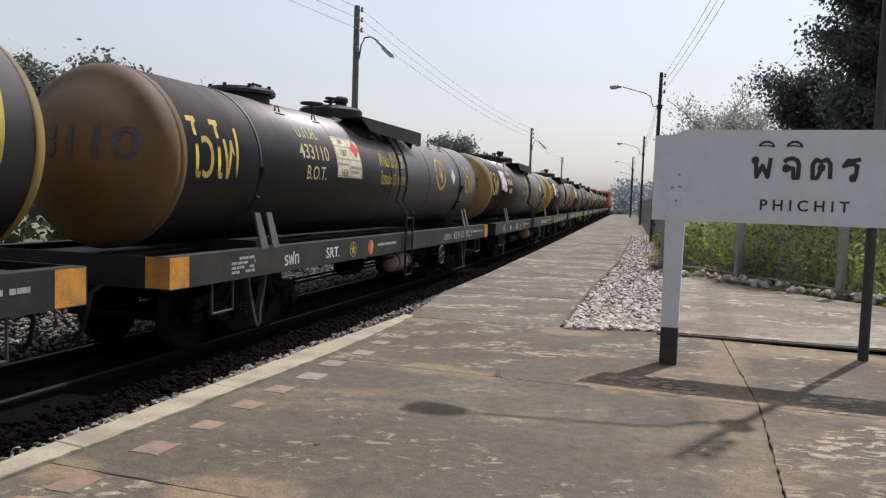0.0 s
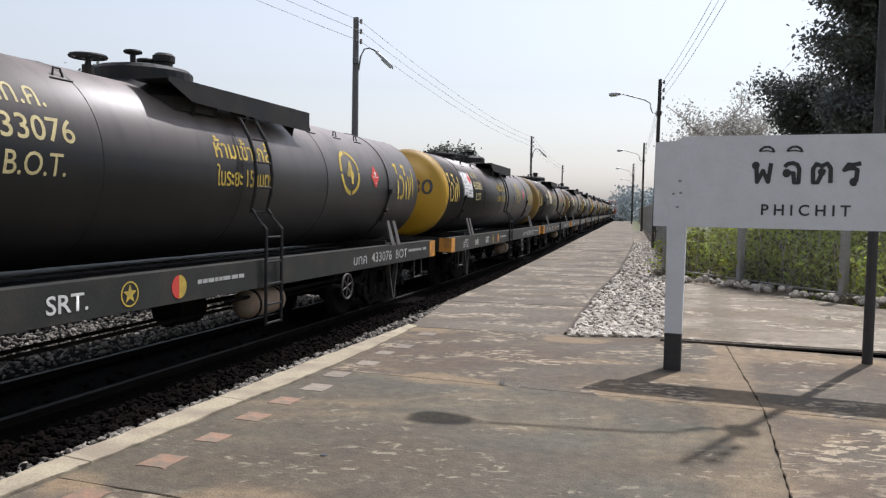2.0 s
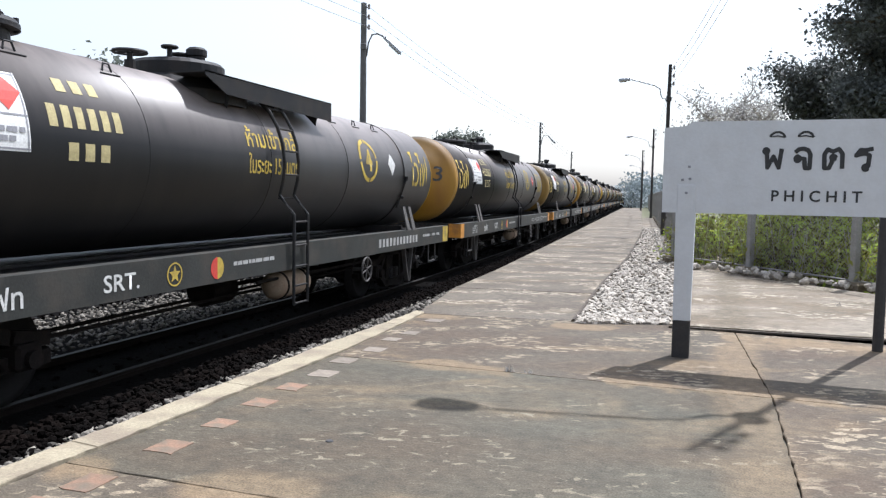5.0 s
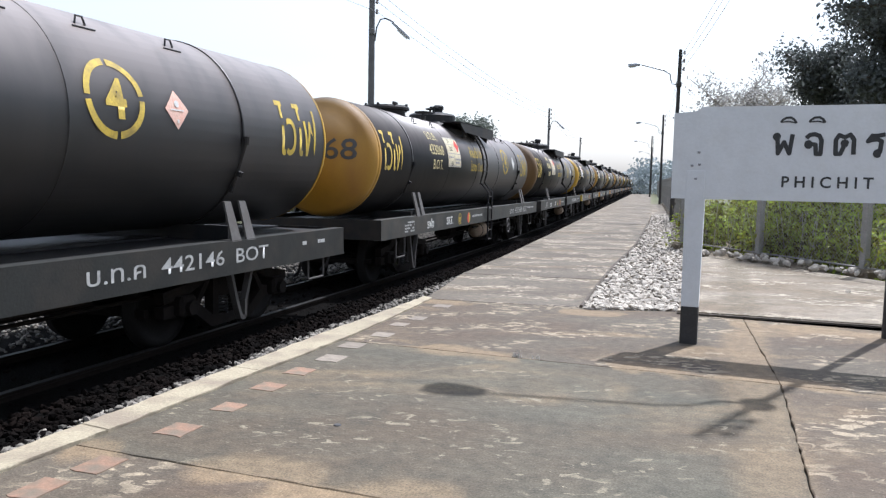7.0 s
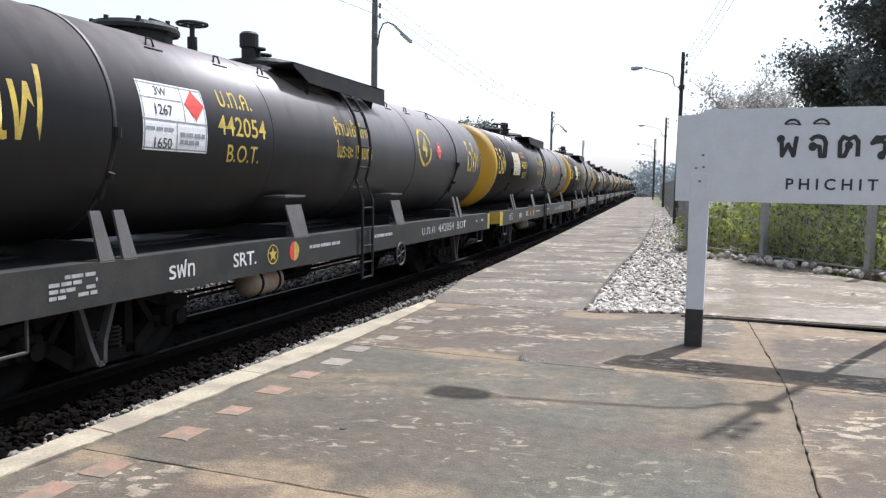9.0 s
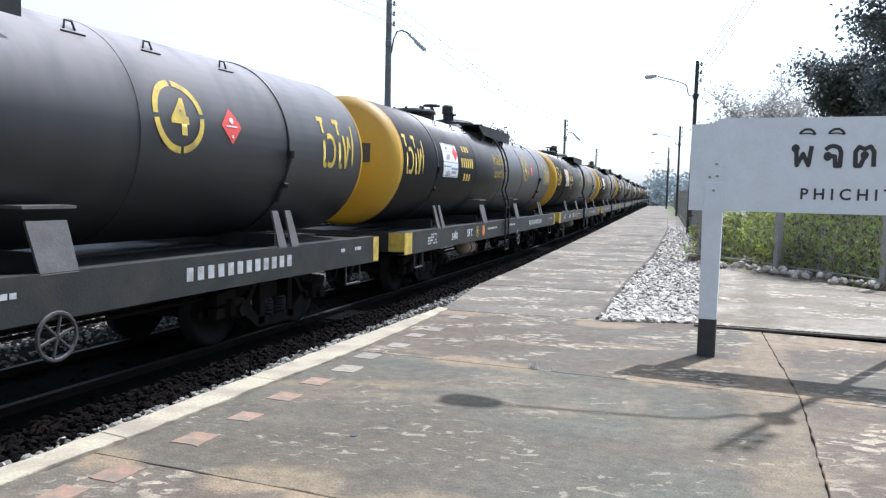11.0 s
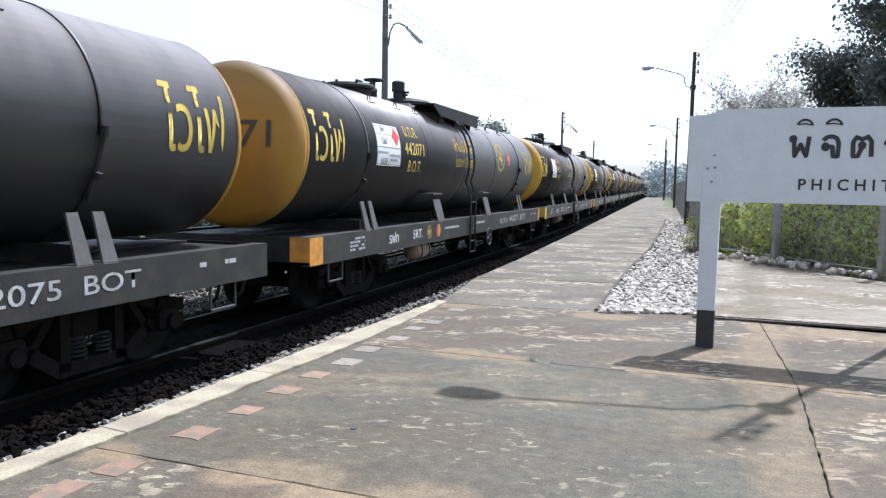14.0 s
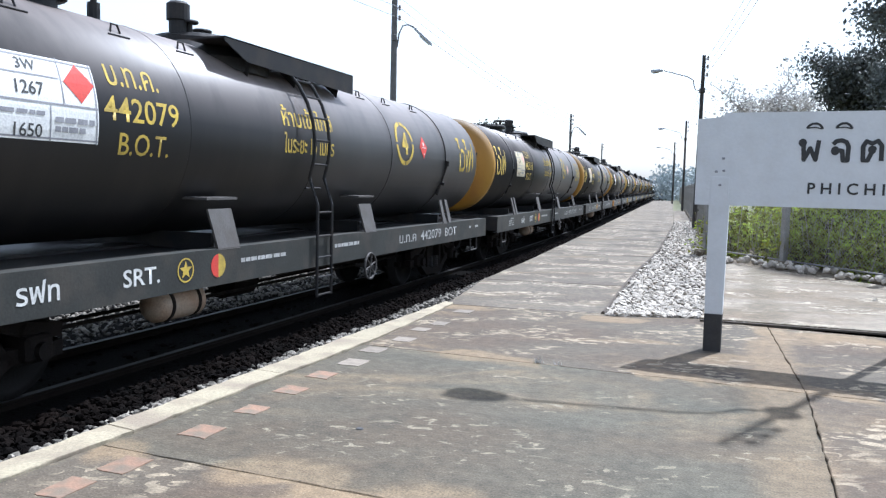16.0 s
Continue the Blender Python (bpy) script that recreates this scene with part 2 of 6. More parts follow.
M = {
    "concrete": concrete("concrete", (0.090, 0.074, 0.052), (0.084, 0.060, 0.039), (0.27, 0.22, 0.15), (0.19, 0.135, 0.077), 0.59, 0.55),
    "concrete_green": concrete("concrete_green", (0.090, 0.081, 0.057), (0.084, 0.065, 0.042), (0.22, 0.188, 0.13), (0.18, 0.132, 0.077), 0.65, 0.45),
    "concrete_run": concrete("concrete_run", (0.122, 0.102, 0.076), (0.088, 0.069, 0.049), (0.33, 0.28, 0.205), (0.16, 0.12, 0.074), 0.57, 0.5),
    "concrete_pale": concrete("concrete_pale", (0.215, 0.182, 0.137), (0.142, 0.108, 0.070), (0.35, 0.305, 0.23), (0.105, 0.082, 0.050), 0.58, 0.5),
    "joint": mat("joint", (0.06, 0.055, 0.045), 1.0, bump=0.1),
    "kerb": mat("kerb", (0.34, 0.295, 0.205), 0.9, second=(0.26, 0.22, 0.15), scale=3, fine=45, bump=0.3, dirt=(0.20, 0.16, 0.12),
                dirt_scale=3, dirt_amount=0.7, rand=0.06),
    "pink_tile": mat("pink_tile", (0.27, 0.155, 0.10), 0.9, second=(0.16, 0.115, 0.08), scale=9, fine=60, bump=0.2, dirt=(0.145, 0.12, 0.088),
                     dirt_scale=7, dirt_amount=0.8, rand=0.15),
    "tile_white": mat("tile_white", (0.26, 0.22, 0.175), 0.9, second=(0.16, 0.135, 0.105), scale=9, fine=60, bump=0.2, rand=0.12),
    "stone_white": mat("stone_white", (0.45, 0.41, 0.35), 0.9, second=(0.29, 0.255, 0.21), scale=12, fine=70, bump=0.2, island=0.42),
    "ballast": mat("ballast", (0.22, 0.20, 0.17), 0.95, second=(0.10, 0.088, 0.073), scale=9, fine=80, bump=0.2, island=0.65),
    # near black: oil stain plus the train's shade put into the colour
    "ballast_oily_shaded": mat("ballast_oily_shaded", (0.003, 0.0028, 0.0027), 0.9, second=(0.007, 0.0047, 0.0038), scale=1.2, fine=80, bump=0.2, island=0.6, spec=0.04),
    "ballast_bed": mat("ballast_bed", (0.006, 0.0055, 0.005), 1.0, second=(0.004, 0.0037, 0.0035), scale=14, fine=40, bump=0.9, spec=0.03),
    "ground": mat("ground", (0.17, 0.15, 0.10), 1.0, second=(0.10, 0.12, 0.05), scale=0.3, fine=12, bump=0.6),
    "rail": mat("rail", (0.012, 0.009, 0.007), 0.9, second=(0.008, 0.006, 0.005), scale=8, fine=60, bump=0.15, spec=0.08),
    "rail_head": mat("rail_head", (0.022, 0.020, 0.019), 0.65, 0.6, scale=8, fine=80, bump=0.03),
    "sleeper": mat("sleeper", (0.011, 0.010, 0.009), 0.95, scale=5, fine=50, bump=0.3, spec=0.08),
    # the lighter top tone mixes dust with a painted sky sheen
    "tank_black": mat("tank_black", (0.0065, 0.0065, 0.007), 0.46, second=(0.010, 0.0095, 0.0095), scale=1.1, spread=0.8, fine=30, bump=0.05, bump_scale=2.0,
                      dirt=(0.024, 0.020, 0.018), dirt_scale=0.9, dirt_amount=0.35, grain=0.1, spec=0.5, streak=(1.0, 3.0, 0.35), dust_sheen=(0.25, 0.212, 0.192)),
    "steel_black": mat("steel_black", (0.014, 0.015, 0.018), 0.6, second=(0.024, 0.023, 0.022), scale=5, fine=60, bump=0.1,
                       dirt=(0.045, 0.035, 0.028), dirt_scale=4, dirt_amount=0.4, spec=0.22),
    "sole_paint": mat("sole_paint", (0.034, 0.036, 0.033), 0.6, second=(0.024, 0.0245, 0.0225), scale=2.5, fine=40, bump=0.1,
                      dirt=(0.07, 0.058, 0.047), dirt_scale=3, dirt_amount=0.4, rand=0.3, spec=0.3),
    "saddle_grey": mat("saddle_grey", (0.09, 0.084, 0.079), 0.7, second=(0.06, 0.054, 0.049), scale=5, fine=50, bump=0.1,
                       dirt=(0.06, 0.048, 0.038), dirt_scale=5, dirt_amount=0.4),
    "hanger_grey": mat("hanger_grey", (0.055, 0.05, 0.046), 0.75, second=(0.03, 0.026, 0.023), scale=6, fine=60, bump=0.15),
    "bogie": mat("bogie", (0.008, 0.0072, 0.0068), 0.85, second=(0.017, 0.013, 0.011), scale=8, fine=60, bump=0.2, spec=0.1),
    "wheel": mat("wheel", (0.012, 0.0108, 0.010), 0.75, 0.0, second=(0.008, 0.007, 0.0065), scale=6, fine=50, bump=0.1, spec=0.15),
    "wheel_tread": mat("wheel_tread", (0.45, 0.44, 0.43), 0.3, 1.0, fine=80, bump=0.03),
    "rust_tank": mat("rust_tank", (0.34, 0.28, 0.21), 0.8, second=(0.24, 0.15, 0.09), scale=6, fine=60, bump=0.15),
    "paint_yellow": mat("paint_yellow", (0.60, 0.43, 0.05), 0.7, second=(0.40, 0.29, 0.05), scale=7, fine=60, bump=0.05, dirt=(0.12, 0.095, 0.05), dirt_scale=6, dirt_amount=0.5),
    "paint_cream": mat("paint_cream", (0.52, 0.45, 0.22), 0.7, second=(0.34, 0.28, 0.13), scale=9, fine=60, bump=0.05),
    "paint_white": mat("paint_white", (0.70, 0.70, 0.67), 0.7, second=(0.48, 0.48, 0.46), scale=12, fine=60, bump=0.05),
    "paint_white_faded": mat("paint_white_faded", (0.50, 0.50, 0.48), 0.8, second=(0.25, 0.25, 0.24), scale=12, fine=60, bump=0.05),
    "paint_orange": mat("paint_orange", (0.66, 0.29, 0.03), 0.65, second=(0.52, 0.23, 0.04), scale=5, fine=60, bump=0.1, dirt=(0.14, 0.08, 0.05),
                        dirt_scale=5, dirt_amount=0.4),
    "paint_red": mat("paint_red", (0.60, 0.045, 0.035), 0.6, second=(0.50, 0.06, 0.04), scale=9, fine=60, bump=0.05),
    "paint_pale_red": mat("paint_pale_red", (0.68, 0.36, 0.28), 0.7, second=(0.62, 0.45, 0.36), scale=9, fine=60, bump=0.05),
    "sticker_white": mat("sticker_white", (0.76, 0.76, 0.74), 0.5, second=(0.68, 0.68, 0.66), scale=5, fine=60, bump=0.03),
    "sticker_cream": mat("sticker_cream", (0.70, 0.64, 0.45), 0.6, second=(0.55, 0.47, 0.3), scale=5, fine=60, bump=0.03, dirt=(0.4, 0.33, 0.2), dirt_scale=8, dirt_amount=0.5),
    "ink": mat("ink", (0.05, 0.05, 0.05), 0.6, bump=0.0),
    "ink_grey": mat("ink_grey", (0.30, 0.30, 0.32), 0.6, bump=0.0),
    "sign_white": mat("sign_white", (0.66, 0.67, 0.68), 0.75, second=(0.60, 0.61, 0.62), scale=2.5, fine=30, bump=0.12, dirt=(0.48, 0.47, 0.45), dirt_scale=6, dirt_amount=0.2, grain=0.03),
    "sign_black": mat("sign_black", (0.018, 0.018, 0.02), 0.55, second=(0.03, 0.03, 0.03), scale=9, fine=40, bump=0.1),
    "post_black": mat("post_black", (0.022, 0.022, 0.024), 0.7, second=(0.04, 0.037, 0.034), scale=7, fine=40, bump=0.2),
    "pole": mat("pole", (0.055, 0.050, 0.047), 0.85, second=(0.035, 0.032, 0.03), scale=4, fine=40, bump=0.3),
    "pole_light": mat("pole_light", (0.17, 0.165, 0.16), 0.85, second=(0.11, 0.105, 0.10), scale=4, fine=40, bump=0.25),
    "lamp_metal": mat("lamp_metal", (0.42, 0.43, 0.44), 0.5, 0.5, fine=40, bump=0.05),
    "lamp_glass": mat("lamp_glass", (0.7, 0.7, 0.68), 0.3, fine=40, bump=0.0),
    "insulator": mat("insulator", (0.35, 0.30, 0.27), 0.3, fine=40, bump=0.0),
    "wire": mat("wire", (0.22, 0.22, 0.225), 0.7, fine=20, bump=0.0),
    "fence_post": mat("fence_post", (0.33, 0.32, 0.30), 0.9, second=(0.22, 0.21, 0.19), scale=6, fine=50, bump=0.3),
    "fence_wire": mat("fence_wire", (0.32, 0.31, 0.29), 0.6, 0.5, second=(0.22, 0.18, 0.14), scale=4, fine=30, bump=0.0),
    "bark": mat("bark", (0.10, 0.08, 0.06), 0.95, second=(0.055, 0.045, 0.035), scale=9, fine=40, bump=0.5),
    "bark_pale": mat("bark_pale", (0.40, 0.37, 0.34), 0.95, second=(0.30, 0.275, 0.25), scale=9, fine=40, bump=0.4),
    "loco_orange": mat("loco_orange", (0.52, 0.13, 0.05), 0.5, second=(0.42, 0.11, 0.05), scale=2, fine=30, bump=0.05),
    "loco_grey": mat("loco_grey", (0.30, 0.29, 0.29), 0.6, second=(0.2, 0.19, 0.19), scale=2, fine=30, bump=0.05),
    "loco_glass": mat("loco_glass", (0.02, 0.025, 0.03), 0.1, fine=30, bump=0.0),
    # pale blue-grey with distance haze mixed into the colour
    "haze_far": mat("haze_far", (0.30, 0.34, 0.36), 1.0, second=(0.24, 0.28, 0.30), scale=0.2, fine=2, bump=0.0, island=0.12),
}
HEADS = [
    mat("head_bright", grain=0.05, dust_sheen=(0.20, 0.125, 0.03), base=(0.47, 0.285, 0.012), rough=0.6, second=(0.41, 0.235, 0.013), scale=0.8, fine=40, bump=0.06, bump_scale=2, dirt=(0.42, 0.22, 0.03), dirt_scale=1.6, dirt_amount=0.3, streak=(1, 1, 0.4)),
    mat("head_gold", grain=0.05, dust_sheen=(0.075, 0.055, 0.035), base=(0.36, 0.20, 0.018), rough=0.65, second=(0.29, 0.15, 0.02), scale=0.9, fine=40, bump=0.06, bump_scale=2, dirt=(0.20, 0.09, 0.03), dirt_scale=1.4, dirt_amount=0.55, streak=(1, 1, 0.35)),
    mat("head_dull", grain=0.05, dust_sheen=(0.085, 0.065, 0.045), base=(0.29, 0.19, 0.04), rough=0.7, second=(0.21, 0.13, 0.035), scale=0.9, fine=40, bump=0.06, bump_scale=2, dirt=(0.12, 0.08, 0.045), dirt_scale=1.5, dirt_amount=0.6, streak=(1, 1, 0.35)),
    mat("head_brown", grain=0.05, dust_sheen=(0.07, 0.05, 0.035), base=(0.15, 0.083, 0.018), rough=0.7, second=(0.09, 0.05, 0.018), scale=0.9, fine=40, bump=0.06, bump_scale=2, dirt=(0.09, 0.05, 0.03), dirt_scale=1.5, dirt_amount=0.65, streak=(1, 1, 0.35)),
]


def leaf_mat(name, base, vary, trans=0.35):
    m = bpy.data.materials.new(name)
    m.use_nodes = True
    n, l = m.node_tree.nodes, m.node_tree.links
    b = n["Principled BSDF"]
    b.inputs["Roughness"].default_value = 0.6
    g = n.new("ShaderNodeNewGeometry")
    h = n.new("ShaderNodeHueSaturation")
    h.inputs["Color"].default_value = (*base, 1)
    v = n.new("ShaderNodeMapRange")
    v.inputs[3].default_value, v.inputs[4].default_value = 1 - vary, 1 + vary
    l.new(g.outputs["Random Per Island"], v.inputs[0])
    l.new(v.outputs[0], h.inputs["Value"])
    u = n.new("ShaderNodeMapRange")
    u.inputs[3].default_value, u.inputs[4].default_value = 0.46, 0.53
    l.new(g.outputs["Random Per Island"], u.inputs[0])
    l.new(u.outputs[0], h.inputs["Hue"])
    l.new(h.outputs[0], b.inputs["Base Color"])
    t = n.new("ShaderNodeBsdfTranslucent")
    l.new(h.outputs[0], t.inputs[0])
    x = n.new("ShaderNodeMixShader")
    x.inputs[0].default_value = trans
    l.new(b.outputs[0], x.inputs[1])
    l.new(t.outputs[0], x.inputs[2])
    l.new(x.outputs[0], n["Material Output"].inputs[0])
    return m


# slate tone raised so the leaf colour itself carries some haze
M["leaf_dark"] = leaf_mat("leaf_dark", (0.092, 0.102, 0.096), 0.5, 0.3)
M["leaf_bush"] = leaf_mat("leaf_bush", (0.25, 0.28, 0.042), 0.9, 0.45)
M["leaf_scrub"] = leaf_mat("leaf_scrub", (0.045, 0.055, 0.030), 0.5, 0.2)
M["leaf_dry"] = leaf_mat("leaf_dry", (0.38, 0.365, 0.34), 0.4, 0.3)
# distance haze is painted into these two paler leaf colours
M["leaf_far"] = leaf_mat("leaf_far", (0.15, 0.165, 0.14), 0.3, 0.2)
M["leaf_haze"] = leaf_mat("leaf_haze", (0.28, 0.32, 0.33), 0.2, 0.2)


# ---- mesh helpers ----
def mesh_of(bm, material, name="mesh", smooth=False):
    me = bpy.data.meshes.new(name)
    bm.normal_update()
    bm.to_mesh(me)
    bm.free()
    if smooth:
        for p in me.polygons:
            p.use_smooth = True
    me.materials.append(M[material] if isinstance(material, str) else material)
    return me


def part(name, data, material, parent, label="", at=None, smooth=False):
    """Links a bmesh (or a finished mesh) as one mesh object under a thing."""
    me = data if isinstance(data, bpy.types.Mesh) else mesh_of(data, material, name, smooth)
    ob = new(name, me)
    ob.parent = parent
    if at is not None:
        ob.matrix_basis = at
    if label:
        ob["label"] = label
    return ob


def thing(name, label, category, group="", kind="", data=None):
    return tagged(new(name, data), label, category, group, kind)


def box(bm, x0, x1, y0, y1, z0, z1, bevel=0.0):
    r = bmesh.ops.create_cube(bm, size=1, matrix=Matrix.LocRotScale(((x0 + x1) / 2, (y0 + y1) / 2, (z0 + z1) / 2), None, (x1 - x0, y1 - y0, z1 - z0)))
    if bevel:
        vs = set(r["verts"])
        es = [e for e in bm.edges if e.verts[0] in vs and e.verts[1] in vs]
        bmesh.ops.bevel(bm, geom=es, offset=bevel, segments=1, affect="EDGES")
    return bm


def boxes(*rows, bevel=0.0):
    bm = bmesh.new()
    for r in rows:
        box(bm, *r, bevel=bevel)
    return bm


def rod(bm, a, b, r, seg=8, r2=None):
    a, b = Vector(a), Vector(b)
    d = b - a
    m = Matrix.Translation((a + b) / 2) @ d.to_track_quat("Z", "Y").to_matrix().to_4x4()
    bmesh.ops.create_cone(bm, cap_ends=True, segments=seg, radius1=r, radius2=r if r2 is None else r2, depth=d.length, matrix=m)
    return bm


def rods(pairs, r, seg=6):
    bm = bmesh.new()
    for a, b in pairs:
        rod(bm, a, b, r, seg)
    return bm


def tube(pts, r, seg=8):
    """One continuous bent bar through the points."""
    bm = bmesh.new()
    pts = [Vector(p) for p in pts]
    rings = []
    for i, p in enumerate(pts):
        d = (pts[min(i + 1, len(pts) - 1)] - pts[max(i - 1, 0)]).normalized()
        q = d.to_track_quat("Z", "Y").to_matrix()
        rings.append([bm.verts.new(p + q @ Vector((r * math.cos(2 * math.pi * k / seg), r * math.sin(2 * math.pi * k / seg), 0))) for k in range(seg)])
    for a, c in zip(rings, rings[1:]):
        for k in range(seg):
            j = (k + 1) % seg
            o = min(range(seg), key=lambda s_: (a[0].co - c[s_].co).length)
            bm.faces.new((a[k], a[j], c[(j + o) % seg], c[(k + o) % seg]))
    bm.faces.new(rings[0])
    bm.faces.new(rings[-1])
    bmesh.ops.recalc_face_normals(bm, faces=bm.faces)
    return bm


def lathe(profile, seg, axis="Z", centre=(0, 0, 0)):
    """Turns (radius, height) pairs round an axis."""
    bm = bmesh.new()
    rings = []
    for r, h in profile:
        ring = []
        for i in range(seg):
            a = 2 * math.pi * i / seg
            c, s = r * math.cos(a), r * math.sin(a)
            p = {"Z": (c, s, h), "Y": (c, h, s), "X": (h, c, s)}[axis]
            ring.append(bm.verts.new(Vector(p) + Vector(centre)))
        rings.append(ring)
    for a, b in zip(rings, rings[1:]):
        for i in range(seg):
            j = (i + 1) % seg
            bm.faces.new((a[i], a[j], b[j], b[i]))
    for ring in (rings[0], rings[-1]):
        if len({v.co.to_tuple(4) for v in ring}) > 2:
            bm.faces.new(ring)
    bmesh.ops.remove_doubles(bm, verts=bm.verts, dist=1e-5)
    bmesh.ops.recalc_face_normals(bm, faces=bm.faces)
    return bm


def ring(bm, centre, R, r, normal, seg=20, tube=6):
    """A torus."""
    q = Vector(normal).to_track_quat("Z", "Y").to_matrix()
    loops = []
    for i in range(seg):
        a = 2 * math.pi * i / seg
        lp = []
        for j in range(tube):
            b = 2 * math.pi * j / tube
            lp.append(bm.verts.new(Vector(centre) + q @ Vector(((R + r * math.cos(b)) * math.cos(a), (R + r * math.cos(b)) * math.sin(a), r * math.sin(b)))))
        loops.append(lp)
    for i in range(seg):
        A, B = loops[i], loops[(i + 1) % seg]
        for j in range(tube):
            k = (j + 1) % tube
            bm.faces.new((A[j], B[j], B[k], A[k]))
    return bm


def text_bm(body, height, weight=0.0, shear=0.0, spacing=1.0):
    """Flat lettering as a bmesh: u in x, v in y, centred; height is that of its whole outline."""
    c = bpy.data.curves.new("lettering", "FONT")
    c.body, c.offset, c.shear, c.space_character, c.resolution_u = body, weight, shear, spacing, 3
    ob = new("lettering_source", c)
    bpy.context.view_layer.update()
    me = bpy.data.meshes.new_from_object(ob.evaluated_get(bpy.context.evaluated_depsgraph_get()))
    bpy.data.objects.remove(ob)
    bm = bmesh.new()
    bm.from_mesh(me)
    bpy.data.meshes.remove(me)
    bpy.data.curves.remove(c)
    lo = [min(v.co[i] for v in bm.verts) for i in (0, 1)]
    hi = [max(v.co[i] for v in bm.verts) for i in (0, 1)]
    k = height / (hi[1] - lo[1])
    for v in bm.verts:
        v.co = Vector(((v.co.x - (lo[0] + hi[0]) / 2) * k, (v.co.y - (lo[1] + hi[1]) / 2) * k, 0))
    return bm


def fit_width(bm, width):
    w = max(v.co.x for v in bm.verts) - min(v.co.x for v in bm.verts)
    for v in bm.verts:
        v.co.x *= width / w
    return bm


def moved(bm, du, dv):
    for v in bm.verts:
        v.co.x += du
        v.co.y += dv
    return bm


def joined(*bms):
    out = bmesh.new()
    for b in bms:
        me = bpy.data.meshes.new("tmp")
        b.to_mesh(me)
        b.free()
        out.from_mesh(me)
        bpy.data.meshes.remove(me)
    return out


def wrapped(bm, R, zc, y0, z0, lift=0.0035, step=0.09):
    """Lays flat lettering on the tank's platform side: u runs along +y from y0, v up from height z0."""
    top = max(v.co.y for v in bm.verts)
    low = min(v.co.y for v in bm.verts)
    k = int((top - low) / step)
    for i in range(1, k + 1):
        bmesh.ops.bisect_plane(bm, geom=bm.verts[:] + bm.edges[:] + bm.faces[:], plane_co=(0, low + i * (top - low) / (k + 1), 0), plane_no=(0, 1, 0))
    a0 = math.asin(max(-1, min(1, (z0 - zc) / R)))
    for v in bm.verts:
        a = a0 + v.co.y / R
        v.co = Vector(((R + lift) * math.cos(a), y0 + v.co.x, zc + (R + lift) * math.sin(a)))
    return bm


def upright(bm, x, y0, z0):
    """Lays flat lettering on an upright plate that faces +x."""
    for v in bm.verts:
        v.co = Vector((x, y0 + v.co.x, z0 + v.co.y))
    return bm


def quad_bm(w, h, du=0.0, dv=0.0):
    bm = bmesh.new()
    bm.faces.new([bm.verts.new((du + a * w / 2, dv + b * h / 2, 0)) for a, b in ((-1, -1), (1, -1), (1, 1), (-1, 1))])
    return bm


def annulus(r0, r1, seg=32, gaps=0):
    bm = bmesh.new()
    for i in range(seg):
        if gaps and i % (seg // gaps) == 0:
            continue
        a, b = 2 * math.pi * i / seg, 2 * math.pi * (i + 1) / seg
        bm.faces.new([bm.verts.new((r * math.cos(t), r * math.sin(t), 0)) for r, t in ((r0, a), (r1, a), (r1, b), (r0, b))])
    bmesh.ops.remove_doubles(bm, verts=bm.verts, dist=1e-5)
    return bm


def disc_bm(r, seg=24, a0=0.0, a1=360.0):
    bm = bmesh.new()
    c = bm.verts.new((0, 0, 0))
    rim = [bm.verts.new((r * math.cos(radians(a0 + (a1 - a0) * i / seg)), r * math.sin(radians(a0 + (a1 - a0) * i / seg)), 0)) for i in range(seg + 1)]
    for a, b in zip(rim, rim[1:]):
        bm.faces.new((c, a, b))
    return bm


def star_bm(r):
    bm = bmesh.new()
    c = bm.verts.new((0, 0, 0))
    rim = [bm.verts.new((q * math.cos(a), q * math.sin(a), 0)) for q, a in
           ((r if i % 2 == 0 else r * 0.42, math.pi / 2 + i * math.pi / 5) for i in range(10))]
    for i in range(10):
        bm.faces.new((c, rim[i], rim[(i + 1) % 10]))
    return bm


def bars_bm(w, h, lines, seed=1, dense=0.85):
    """Plain bars in place of small writing."""
    rnd = random.Random(seed)
    out = bmesh.new()
    for i in range(lines):
        v = h / 2 - (i + 0.5) * h / lines
        u = -w / 2
        while u < w / 2 - 0.02:
            k = min(rnd.uniform(0.06, 0.16) * max(1, w), w / 2 - u)
            if rnd.random() < dense:
                q = [out.verts.new((a, b, 0)) for a, b in ((u, v - h / lines * 0.3), (u + k * 0.85, v - h / lines * 0.3), (u + k * 0.85, v + h / lines * 0.3), (u, v + h / lines * 0.3))]
                out.faces.new(q)
            u += k
    return out


def blocks_bm(count, w, h):
    """A row of plain upright bars in place of figures that cannot be read."""
    bm = bmesh.new()
    for i in range(count):
        u = -w / 2 + (i + 0.5) * w / count
        k = w / count * 0.3
        bm.faces.new([bm.verts.new((u + a * k, c * h / 2, 0)) for a, c in ((-1, -1), (1, -1), (1, 1), (-1, 1))])
    return bm


# ---- the track's line: a slight bend to the left, then straight, then a long bend far off ----
def heading(s):
    if s > 150:
        return 13.7 - 0.09 * min(s - 150, 400)
    return 16.7 - 0.12 * min(max(s, -30), 25)


STEP = 0.5
LINE = {}
_x, _y = -2.57, 11.34
LINE[0] = (_x, _y)
for _i in range(0, 1300):
    _h = radians(heading((_i + 0.5) * STEP))
    _x, _y = _x + STEP * math.sin(_h), _y + STEP * math.cos(_h)
    LINE[_i + 1] = (_x, _y)
_x, _y = LINE[0]
